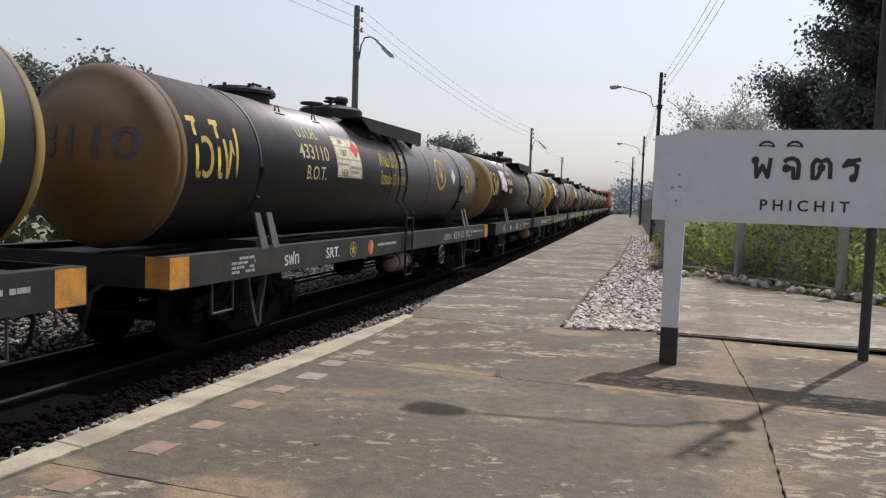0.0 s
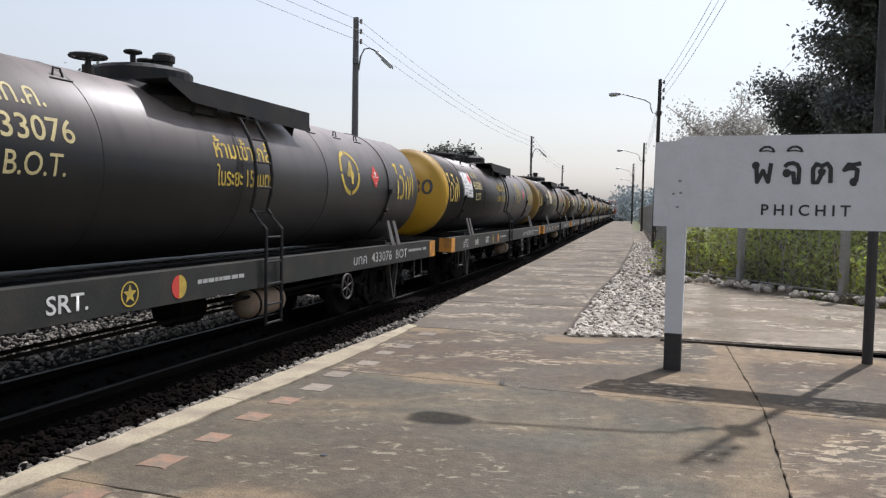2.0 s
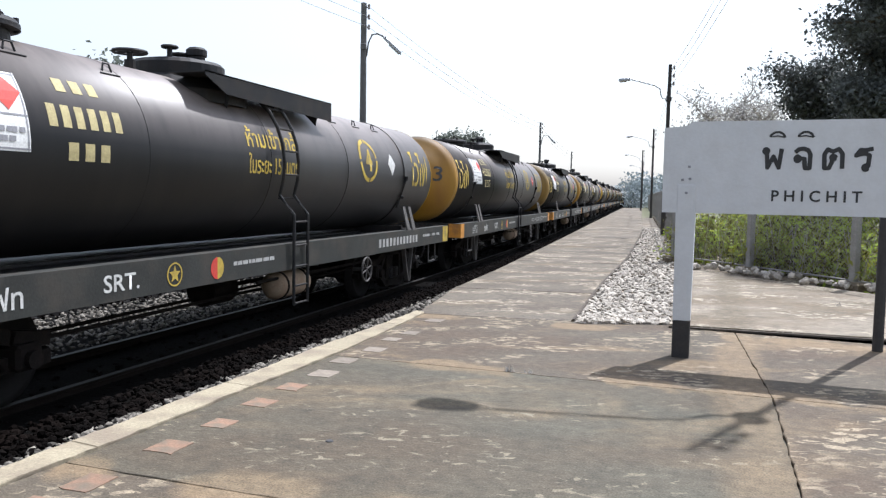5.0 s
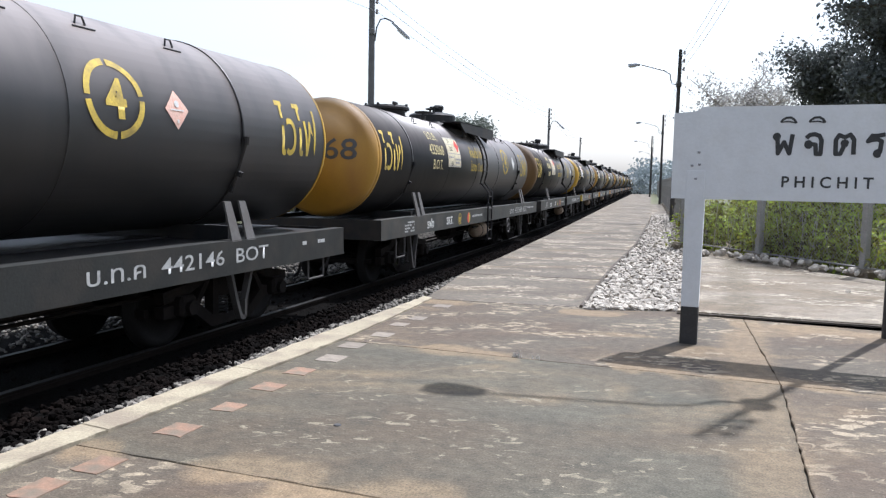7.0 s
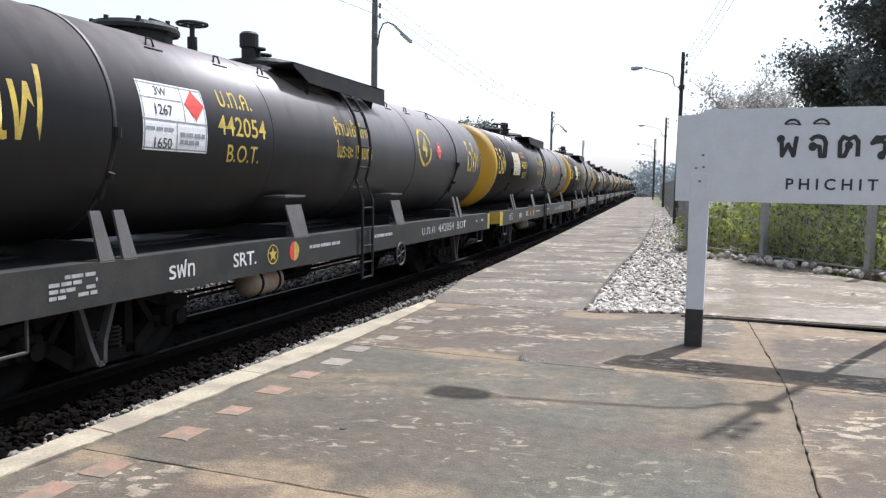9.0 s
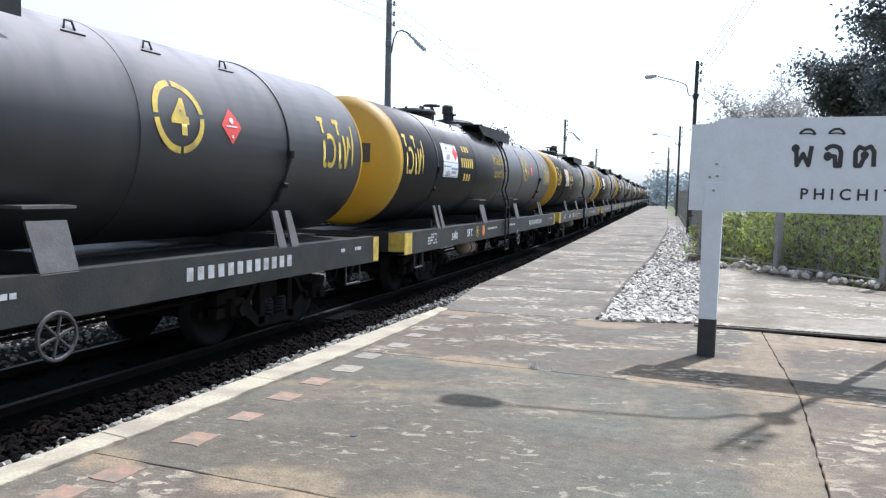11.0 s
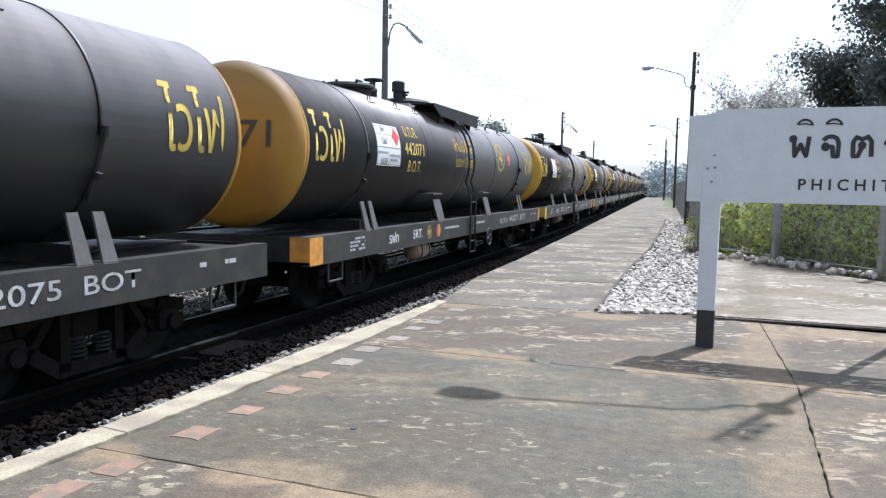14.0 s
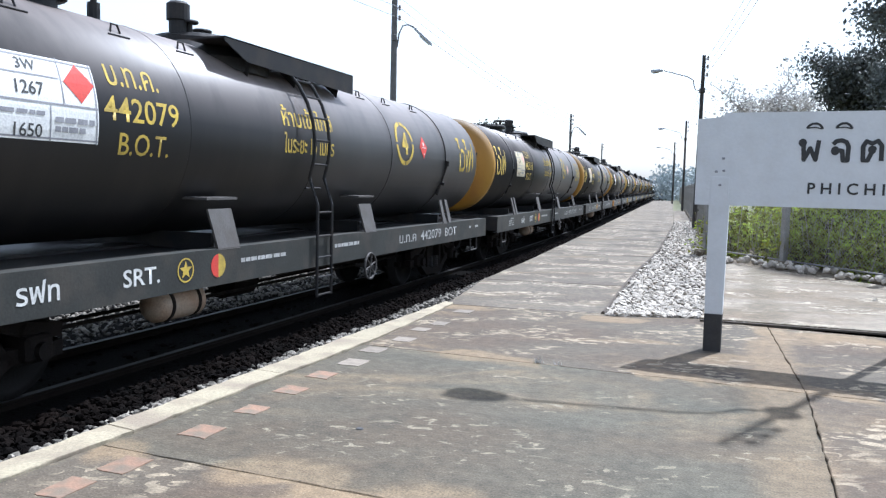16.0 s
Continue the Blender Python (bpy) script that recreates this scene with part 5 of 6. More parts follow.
def placard_parts(wg, style, R, zc, y, z):
    """The hazard placard, with its frame lines, substance number and diamond."""
    w, h = 0.95, 0.64
    base = "sticker_cream" if style in ("cream", "torn", "late") else "sticker_white"
    pl = part("placard", wrapped(quad_bm(w, h), R, zc, y, z, 0.005), base, wg, "white rectangular hazard placard" if base == "sticker_white" else "faded hazard placard with peeled patches")
    lines = [quad_bm(w, 0.014, 0, h / 2 - 0.02), quad_bm(w, 0.014, 0, -h / 2 + 0.02), quad_bm(0.014, h, -w / 2 + 0.02, 0), quad_bm(0.014, h, w / 2 - 0.02, 0),
             quad_bm(w * 0.62, 0.012, -w * 0.19, 0.16), quad_bm(w, 0.014, 0, -0.04), quad_bm(0.012, h / 2 + 0.04, 0.13, 0.15), quad_bm(0.012, h / 2 - 0.05, 0.0, -0.19)]
    part("frame_line", wrapped(joined(*lines), R, zc, y, z, 0.0075), "ink_grey", pl)
    for word, size, du, dv in (("3W", 0.085, -0.17, 0.235), ("1267", 0.10, -0.17, 0.06), ("1650", 0.10, -0.20, -0.25)):
        part("placard_lettering", wrapped(moved(text_bm(word, size, 0.01), du, dv), R, zc, y, z, 0.0085), "ink", pl)
    small = part("small_writing", wrapped(joined(moved(bars_bm(0.4, 0.05, 1, 6), -0.24, -0.12), moved(bars_bm(0.4, 0.14, 2, 7), 0.24, -0.19)), R, zc, y, z, 0.0085), "ink_grey", pl)
    small["kind"] = "stuff"
    d = bmesh.new()
    d.faces.new([d.verts.new(p) for p in ((0, -0.155, 0), (0.155, 0, 0), (0, 0.155, 0), (-0.155, 0, 0))])
    part("hazard_diamond", wrapped(moved(d, 0.305, 0.145), R, zc, y, z, 0.0085), "paint_red" if style != "cream" else "paint_pale_red", pl, "red flammable-liquid diamond")


def lettered(kind, number, R, zc, L, inset, dish):
    """The parts that differ from wagon to wagon, as (name, mesh, label) rows."""
    out = []
    prefix = "บ.ท.ค."
    y = {"short": 3.6, "middle": 3.5, "compact": 3.4, "long": 3.98}[kind]
    if number:
        lines = [("class_lettering", moved(fit_width(text_bm(prefix, 0.19, 0.006), 0.62), -0.06, 0.29)), ("number_lettering", moved(fit_width(text_bm(number, 0.21, 0.008), 0.92), 0, 0.0)),
                 ("type_lettering", moved(fit_width(text_bm("B.O.T.", 0.19, 0.006, 0.15 if kind != "long" else 0.0), 0.62), 0.02, -0.29))]
        sill = fit_width(text_bm(("บ.ท.ค  " if kind == "long" else "บทค  ") + number + "  BOT", 0.155, 0.006), 2.7 if kind == "long" else 2.35)
        end = fit_width(text_bm(number, 0.33, 0.006), 1.42)
    else:
        lines = [("class_lettering", moved(blocks_bm(3, 0.55, 0.13), 0, 0.29)), ("number_lettering", blocks_bm(6, 0.9, 0.19)), ("type_lettering", moved(blocks_bm(3, 0.55, 0.15), 0, -0.29))]
        sill = blocks_bm(12, 1.9, 0.13)
        end = blocks_bm(6, 1.35, 0.3)
    for nm, bm in lines:
        out.append((nm, mesh_of(wrapped(bm, R, zc, y, zc + (0.26 if kind != "long" else 0.12)), "paint_yellow" if kind == "long" else "paint_cream", nm), "yellow stencilled lettering"))
    out.append(("sill_number", mesh_of(upright(sill, 1.2035, L - 3.28 if kind == "long" else L - 2.8, SILL[kind] - 0.15), "paint_white_faded", "sill_number"), "white stencilled number"))
    # number on the rear dished end, laid over its curve
    for i in range(-6, 7):
        bmesh.ops.bisect_plane(end, geom=end.verts[:] + end.edges[:] + end.faces[:], plane_co=(i * 0.11, 0, 0), plane_no=(1, 0, 0))
    bmesh.ops.bisect_plane(end, geom=end.verts[:] + end.edges[:] + end.faces[:], plane_co=(0, 0, 0), plane_no=(0, 1, 0))
    for v in end.verts:
        u, w = v.co.x, v.co.y + 0.12
        r = math.hypot(u, w)
        r0, h0, rest = R - 0.22 * (1 - math.cos(math.pi * 0.4)), 0.22 * math.sin(math.pi * 0.4), dish - 0.22 * math.sin(math.pi * 0.4)
        k = max(0.0, 1 - r / r0)
        v.co = Vector((u, inset - (h0 + rest * (1 - (1 - k) ** 2)) - 0.012, zc + w))
    out.append(("end_number", mesh_of(end, "ink", "end_number"), "black stencilled number on the tank end"))
    return out


WAGONS = []


def build_train():
    proto = {}
    for kind in ("short", "middle", "compact", "long"):
        proto[kind] = build_wagon(kind)
    # wheels turn: one keyed wheelset, shared by all copies
    turns = [(t / 30.0, pose(0, 0, 0, -((t * 83.9) % 360), 0, 0)) for t in range(0, 481)]
    sets = [o for k in proto for o in proto[k][0].children_recursive if o.name.startswith("wheelset")]
    walk(sets[0], turns)
    for o in sets[1:]:
        o.rotation_mode = "QUATERNION"
        o.animation_data_create()
        o.animation_data.action = sets[0].animation_data.action
        o.animation_data.action_slot = sets[0].animation_data.action_slot
    cache, heads = {}, {}
    offs = []
    for i, row in enumerate(TRAIN):
        offs.append(PITCH[row[0]])
    for i, (kind, number, head, style, dia, endm) in enumerate(TRAIN):
        wg, L, R, zc, inset, dish = proto[kind]
        w = copy_thing(wg, Matrix.Identity(4))
        w["label"] = "black oil tank wagon with %s yellow ends" % ("bright", "golden", "dull dirty", "brown stained")[head]
        for c in list(w.children):
            nm = c.name.split(".")[0]
            if nm == "tank_end":
                key = (kind, head, c.data.name)
                if key not in heads:
                    heads[key] = c.data.copy()
                    heads[key].materials[0] = HEADS[head]
                c.data = heads[key]
            if nm == "brake_hanger" and i > 20:
                bpy.data.objects.remove(c)
                continue
            if nm == "end_marking":
                if not endm:
                    bpy.data.objects.remove(c)
                else:
                    if endm not in cache:
                        cache[endm] = {}
                    k2 = (kind, c.data.name)
                    if k2 not in cache[endm]:
                        cache[endm][k2] = c.data.copy()
                        cache[endm][k2].materials[0] = M[endm]
                    c.data = cache[endm][k2]
        for name, me, label in lettered(kind, number, R, zc, L, inset, dish):
            part(name, me, None, w, label)
        py = (2.98 if i >= 27 else 2.85) if kind == "long" else {"late": 4.4 if kind == "compact" else 4.78, "torn": 4.78}.get(style, 2.5)
        placard_parts(w, style, R, zc, py, zc + (0.26 if kind != "long" else 0.13))
        dy = {"short": 10.7, "middle": 10.35, "compact": 9.5, "long": 10.7}[kind]
        d = bmesh.new()
        d.faces.new([d.verts.new(p) for p in ((0, -0.19, 0), (0.17, 0, 0), (0, 0.19, 0), (-0.17, 0, 0))])
        part("diamond_mark", wrapped(d, R, zc, dy, zc + 0.17), dia, w, "flammable-liquid diamond")
        sym = joined(moved(disc_bm(0.034, 10), 0, 0.055), quad_bm(0.19, 0.014, 0, -0.005), quad_bm(0.03, 0.03, 0, -0.11))
        part("diamond_symbol", wrapped(sym, R, zc, dy, zc + 0.17, 0.0085), "paint_white", w, "small white symbols")
        # front sill end at the clip's start
        if i < FIRST:
            front = 9.16 + sum(offs[i:FIRST])
        elif number:
            front = FRONTS[number]
        else:
            front = WAGONS[-1][1] - 0.98
        WAGONS.append((w, front - L, L))
    for kind in proto:
        wg = proto[kind][0]
        for o in list(wg.children_recursive) + [wg]:
            bpy.data.objects.remove(o)


LOCO = []


def build_loco():
    lo = thing("locomotive", "orange and grey diesel locomotive hauling the train", "locomotive")
    part("body", boxes((-1.3, 1.3, 0.6, 14.0, 1.35, 3.45), bevel=0.12), "loco_grey", lo)
    part("cab", boxes((-1.38, 1.38, 0.25, 2.6, 1.2, 3.75), bevel=0.18), "loco_orange", lo, "orange cab")
    part("nose", boxes((-1.38, 1.38, 12.0, 14.4, 1.2, 3.75), bevel=0.18), "loco_orange", lo, "orange front cab")
    part("stripe", boxes((-1.32, 1.32, 2.6, 12.0, 1.6, 2.1)), "loco_orange", lo)
    part("frame", boxes((-1.35, 1.35, 0.0, 14.6, 0.95, 1.2), bevel=0.03), "steel_black", lo)
    for x0, x1 in ((-1.0, -0.15), (0.15, 1.0)):
        part("window", boxes((x0, x1, 0.235, 0.26, 2.7, 3.3)), "loco_glass", lo, "dark cab window")
    part("side_window", boxes((1.37, 1.395, 0.9, 1.9, 2.7, 3.3)), "loco_glass", lo)
    part("exhaust", boxes((-0.4, 0.4, 6.2, 7.4, 3.45, 3.75), bevel=0.05), "steel_black", lo)
    part("fuel_tank", boxes((-1.2, 1.2, 5.6, 9.0, 0.3, 0.95), bevel=0.06), "steel_black", lo)
    bogie(lo, 3.0)
    bogie(lo, 11.6)
    LOCO.append(lo)


# distance travelled along the track at each time
TRAVEL = [(0, 0.15), (0.5, 9.29), (1, 19.05), (1.5, 28.43), (2, 37.70), (2.5, 47.17), (3, 56.66), (3.5, 65.92), (4, 75.65), (6.5, 122.85), (7, 132.27), (7.5, 141.76), (8, 151.06), (8.5, 160.53), (9, 169.94), (9.5, 179.33), (12, 226.62), (12.5, 236.05), (13, 245.55), (13.5, 254.96), (14, 264.42), (14.5, 273.94), (15, 283.33), (15.5, 292.89), (16, 302.37)]


def motions():
    def rows(start, L):
        out = []
        for t, d in TRAVEL:
            a, b = Vector(on_track(start + d)), Vector(on_track(start + d + L))
            e = b - a
            out.append((t, pose(a.x, a.y, RAIL, 0, 0, -math.degrees(math.atan2(e.x, e.y)))))
        return out
    for w, start, L in WAGONS:
        walk(w, rows(start, L))
    walk(LOCO[0], rows(WAGONS[0][1] + WAGONS[0][2] + 0.6, 14.6))


# ---- station sign ----
def stroke(bm, pts, w, z=0.0):
    """A flat band of width w along a line of points, with round-ish joints."""
    for a, b in zip(pts, pts[1:]):
        a, b = Vector(a), Vector(b)
        d = (b - a).normalized()
        n = Vector((-d.y, d.x)) * w / 2
        bm.faces.new([bm.verts.new((*p, z)) for p in (a - n, b - n, b + n, a + n)])
        z += 0.00004
    for p in pts[1:-1]:
        bm.faces.new([bm.verts.new((p[0] + w / 2 * math.cos(k * math.pi / 6), p[1] + w / 2 * math.sin(k * math.pi / 6), z)) for k in range(12)])
        z += 0.00004
    return bm


def loop_pts(cx, cy, r, a0=0, a1=360, n=14):
    return [(cx + r * math.cos(radians(a0 + (a1 - a0) * i / n)), cy + r * math.sin(radians(a0 + (a1 - a0) * i / n))) for i in range(n + 1)]


def letter(lines, u, v, w, h, pen):
    bm = bmesh.new()
    for i, pts in enumerate(lines):
        stroke(bm, [(u + a * w, v + b * h) for a, b in pts], pen, 0.0006 * i)
    return bm


def build_sign():
    sg = thing("station_sign", "white painted station name board with black lettering on posts", "station sign")
    sg.matrix_basis = pose(2.33, 7.70, 0, 0, 0, -20)
    bm = bmesh.new()
    prof = [(-0.23, 1.462), (2.56, 1.462), (2.56, 2.31), (2.30, 2.312), (2.30, 2.362), (0.03, 2.362), (0.0, 2.33), (-0.06, 2.316), (-0.23, 2.305)]
    A = [bm.verts.new((a, 0.0, b)) for a, b in prof]
    B = [bm.verts.new((a, 0.09, b)) for a, b in prof]
    bm.faces.new(A)
    bm.faces.new(B)
    for i in range(len(prof)):
        j = (i + 1) % len(prof)
        bm.faces.new((A[i], A[j], B[j], B[i]))
    bmesh.ops.recalc_face_normals(bm, faces=bm.faces)
    part("board", bm, "sign_white", sg, "white painted concrete name board")
    for u in (0.0, 2.33):
        bm = bmesh.new()
        vs = [bm.verts.new((u + a * w, b, z)) for z, w in ((0.38, 0.083), (1.47, 0.094)) for a, b in ((-1, -0.012), (1, -0.012), (1, 0.13), (-1, 0.13))]
        for f in ((0, 1, 2, 3), (4, 5, 6, 7), (0, 1, 5, 4), (1, 2, 6, 5), (2, 3, 7, 6), (3, 0, 4, 7)):
            bm.faces.new([vs[i] for i in f])
        bmesh.ops.recalc_face_normals(bm, faces=bm.faces)
        box(bm, u - 0.085, u + 0.085, -0.008, 0.004, 1.465, 1.74, 0.003)
        box(bm, u - 0.09, u + 0.09, 0.09, 0.13, 1.46, 2.2)
        part("post", bm, "sign_white", sg, "white concrete post")
        part("post_base", boxes((u - 0.084, u + 0.084, -0.014, 0.132, -0.02, 0.38), bevel=0.008), "post_black", sg, "black painted foot")
        for z, du in ((1.66, 0.0), (1.79, -0.04), (1.92, 0.02), (1.80, 0.03)):
            part("bolt_mark", boxes((u + du - 0.014, u + du + 0.014, -0.013, -0.004, z - 0.011, z + 0.011), bevel=0.004), "ink_grey", sg, "rusty bolt")

    def put(name, bm, label):
        for v in bm.verts:
            v.co = Vector((v.co.x, -0.004 - v.co.z * 0.3, v.co.y))
        part(name, bm, "sign_black", sg, label)
    z0, h, pen = 1.905, 0.185, 0.039
    pho = [loop_pts(0.10, 0.90, 0.10, 270, -60), [(0.14, 0.86), (0.2, 0.04), (0.5, 0.62), (0.8, 0.04), (0.93, 1.02)]]
    cho = [loop_pts(0.2, 0.5, 0.12, 0, 330), [(0.3, 0.52), (0.6, 0.5), (0.66, 0.02), (0.92, 0.02), (0.95, 0.7), (0.82, 0.93), (0.55, 1.02), (0.25, 0.98), (0.05, 0.82)]]
    to = [loop_pts(0.5, 0.56, 0.10, 0, 330), [(0.48, 0.46), (0.3, 0.03), (0.06, 0.03), (0.04, 0.72), (0.2, 0.97), (0.48, 0.86), (0.76, 0.99), (0.95, 0.75), (0.96, 0.0)]]
    ro = [loop_pts(0.62, 0.06, 0.11, 0, 330), [(0.75, 0.1), (0.80, 0.66), (0.6, 0.76), (0.25, 0.72), (0.08, 0.66), (0.3, 0.94), (0.55, 0.92), (1.0, 1.0)]]
    for g, u, w in ((pho, 0.70, 0.165), (cho, 0.965, 0.145), (to, 1.215, 0.165), (ro, 1.475, 0.15)):
        put("name_letter", letter(g, u, z0, w, h, pen), "black painted letter")
    for u in (0.745, 0.99):
        bm = stroke(bmesh.new(), [(u, 2.205), (u + 0.015, 2.228), (u + 0.045, 2.248), (u + 0.085, 2.25), (u + 0.115, 2.232), (u + 0.135, 2.198)], 0.021)
        stroke(bm, [(u, 2.207), (u + 0.07, 2.214), (u + 0.13, 2.2)], 0.012, 0.001)
        put("name_letter", bm, "black painted vowel sign")
    latin = fit_width(text_bm("P H I C H I T", 0.108, 0.018), 0.775)
    put("name_letter", moved(latin, 1.167, 1.645), "black painted letters")


# ---- poles, lamps and wires ----
def lamp_pole(label, x, y, height, arm_z, arm_dir, arm_len, r=0.1, z0=-0.05, mat_="pole", fluorescent=False, lean=(0, 0), bare=False):
    p = thing("lamp_post" if not bare else "utility_pole", label, "lamp post" if not bare else "utility pole", "poles along the line")
    p.matrix_basis = pose(x, y, z0, lean[0], lean[1], 0)
    top = height - z0
    bm = bmesh.new()
    rod(bm, (0, 0, 0), (0, 0, top), r, 12, r * 0.72)
    part("pole", bm, mat_, p, "weathered tapering pole")
    for i, z in enumerate((top - 0.12, top - 0.45, top - 0.78)):
        bm = lathe([(0.0, z + 0.09), (0.035, z + 0.08), (0.05, z + 0.03), (0.03, z), (0.05, z - 0.04), (0.03, z - 0.08), (0.0, z - 0.08)], 10, "Z", (0.17, 0, 0))
        rod(bm, (0, 0, z - 0.02), (0.17, 0, z - 0.02), 0.015, 6)
        part("insulator", bm, "insulator", p, "ceramic spool insulator on an iron bracket")
    if not bare:
        d = Vector((arm_dir[0], arm_dir[1], 0)).normalized()
        za = arm_z - z0
        if fluorescent:
            pts = [d * 0.1 + Vector((0, 0, za - 0.75)), d * 0.16 + Vector((0, 0, za - 0.3)), d * 0.28 + Vector((0, 0, za - 0.04)), d * 0.45 + Vector((0, 0, za)), d * 0.75 + Vector((0, 0, za - 0.12))]
            head0, head1 = d * 0.65 + Vector((0, 0, za - 0.1)), d * arm_len + Vector((0, 0, za - 0.62))
        else:
            pts = [d * 0.08 + Vector((0, 0, za - 0.45)), d * 0.26 + Vector((0, 0, za - 0.42)), d * 0.33 + Vector((0, 0, za - 0.25)), d * 0.37 + Vector((0, 0, za - 0.02)), d * 0.6 + Vector((0, 0, za + 0.12)), d * (arm_len - 0.4) + Vector((0, 0, za + 0.38))]
            head0, head1 = d * (arm_len - 0.36) + Vector((0, 0, za + 0.39)), d * (arm_len + 0.12) + Vector((0, 0, za + 0.36))
        bm = tube(pts, 0.026, 8)
        part("arm", bm, "lamp_metal" if not fluorescent else mat_, p, "bent tubular lamp arm")
        bm = bmesh.new()
        side = Vector((-d.y, d.x, 0)) * (0.17 if not fluorescent else 0.08)
        ringv = [[bm.verts.new(c + side * s * k + Vector((0, 0, zz))) for s, zz in ((-1, -0.05), (-0.85, 0.04), (0, 0.085), (0.85, 0.04), (1, -0.05))] for c, k in
                 ((head0, 0.45), (head0.lerp(head1, 0.3), 0.9), (head0.lerp(head1, 0.75), 1.0), (head1, 0.6))]
        for A, B in zip(ringv, ringv[1:]):
            for i in range(4):
                bm.faces.new((A[i], A[i + 1], B[i + 1], B[i]))
            bm.faces.new((A[4], A[0], B[0], B[4]))
        bm.faces.new(ringv[0])
        bm.faces.new(ringv[-1])
        bmesh.ops.recalc_face_normals(bm, faces=bm.faces)
        hd = part("lamp_head", bm, "lamp_metal", p, "grey metal street lamp housing")
        bm = bmesh.new()
        a, b = head0.lerp(head1, 0.35) - Vector((0, 0, 0.055)), head0.lerp(head1, 0.9) - Vector((0, 0, 0.055))
        rod(bm, a, b, 0.05, 8)
        part("lamp_glass", bm, "lamp_glass", hd)
        bm = boxes((-0.09, 0.09, -0.13, 0.13, za - 0.55, za - 0.35), bevel=0.02)
        part("junction_box", bm, mat_, p)
    return p


def wire(a, b, sag, r=0.0075):
    a, b = Vector(a), Vector(b)
    pts = [a.lerp(b, k / 14) - Vector((0, 0, sag * 4 * (k / 14) * (1 - k / 14))) for k in range(15)]
    bm = tube(pts, r, 4)
    tagged(new("overhead_wire", mesh_of(bm, "wire", "overhead_wire")), "thin sagging overhead wire between poles", "wire", "overhead wires")


RIGHT_POLES = [(4.60, 8.22, 8.2), (8.84, 32.4, 7.12), (15.6, 60.8, 6.97), (22.7, 93.3, 7.3), (29.8, 122.0, 7.2)]
LEFT_POLES = [(-3.06, 25.82, 7.85), (6.82, 61.6, 7.4), (14.99, 98.9, 7.3)]


def build_poles():
    for i, (x, y, h) in enumerate(RIGHT_POLES):
        lamp_pole("dark lamp post with a bent arm beside the platform", x, y, h, h - 0.97 if i else 6.85, (-0.966, 0.26), 2.12 if i == 0 else 1.95, 0.054 if i == 0 else 0.10, 0.0, "post_black" if i == 0 else "pole", lean=(0, 0.5 if i == 1 else 0))
    for i, (x, y, h) in enumerate(LEFT_POLES):
        lamp_pole("grey lamp post with a long fitting across the tracks" if i < 2 else "bare wooden utility pole across the tracks", x, y, h, h - 0.98, (0.97, 0.1), 1.25, 0.13 if i == 0 else 0.11, -0.42, "pole_light", fluorescent=True, bare=i == 2)
    for z in (0.12, 0.45, 0.78):
        for a, b in zip(RIGHT_POLES, RIGHT_POLES[1:]):
            wire((a[0] + 0.17, a[1], a[2] - z), (b[0] + 0.17, b[1], b[2] - z), 0.35)
        L = [(-16.5, -12.0, 8.0)] + LEFT_POLES
        for a, b in zip(L, L[1:]):
            wire((a[0] + 0.17, a[1], a[2] - z), (b[0] + 0.17, b[1], b[2] - z), 0.45)
    wire((9.5, 12.0, 9.3), (18.2, 52.0, 6.5), 0.4)
    wire((10.4, 12.0, 8.9), (19.0, 52.0, 6.2), 0.4)


# ---- fence ----
def fence_run(label, a, b, spacing, height, z0=0.05, mesh_step=0.085):
    """Concrete posts with chain-link between them, rail at the foot."""
    f = thing("chain_link_fence", label, "fence")
    a, b = Vector((*a, z0)), Vector((*b, z0))
    n = max(1, round((b - a).length / spacing))
    d = (b - a).normalized()
    ang = math.degrees(math.atan2(d.y, d.x))
    pm = mesh_of(boxes((-0.065, 0.065, -0.065, 0.065, -0.2, height + 0.1), bevel=0.012), "fence_post", "post")
    fm = mesh_of(boxes((-0.24, 0.24, -0.2, 0.2, -0.2, 0.1), bevel=0.05), "concrete_pale", "footing")
    w = (b - a).length / n
    bm = bmesh.new()
    def seg(p, q):
        rod(bm, p, q, 0.0034, 3)
    k = 0
    while k * mesh_step < w + height:
        c = k * mesh_step
        x0, x1 = max(0, c - height), min(c, w)
        if x1 > x0:
            seg((x0, 0, 0.1 + (c - x0) * 1.0 if c - x0 < height else 0.1 + height), (x1, 0, 0.1 + c - x1))
            seg((w - x0, 0.006, 0.1 + min(c - x0, height)), (w - x1, 0.006, 0.1 + c - x1))
        k += 1
    wm = mesh_of(bm, "fence_wire", "wire_mesh")
    rm = mesh_of(rods([((0, 0.02, 0.11), (w, 0.02, 0.11))], 0.018), "fence_post", "fence_rail")
    rise = Matrix.Translation((0, 0, height * 0.98 - 0.11))
    for i in range(n + 1):
        p = a + d * w * i
        m = pose(p.x, p.y, z0, 0, 0, ang)
        part("post", pm, None, f, at=m)
        if i < 12:
            part("footing", fm, None, f, at=m)
        if i < n:
            part("wire_mesh", wm, None, f, at=m)
            part("rail", rm, None, f, at=m)
            part("rail", rm, None, f, at=m @ rise)


def build_fences():
    fence_run("rusty chain-link fence on concrete posts behind the slab", (5.55, 19.2), (9.0, 8.6), 2.75, 1.9, 0.06)
    fence_run("long chain-link fence beside the platform", (5.75, 19.2), (9.35, 33.6), 1.65, 1.9, 0.0, 0.16)
    fence_run("far chain-link fence beside the platform", (9.35, 33.6), (30.6, 121.0), 2.6, 1.9, 0.0, 0.4)


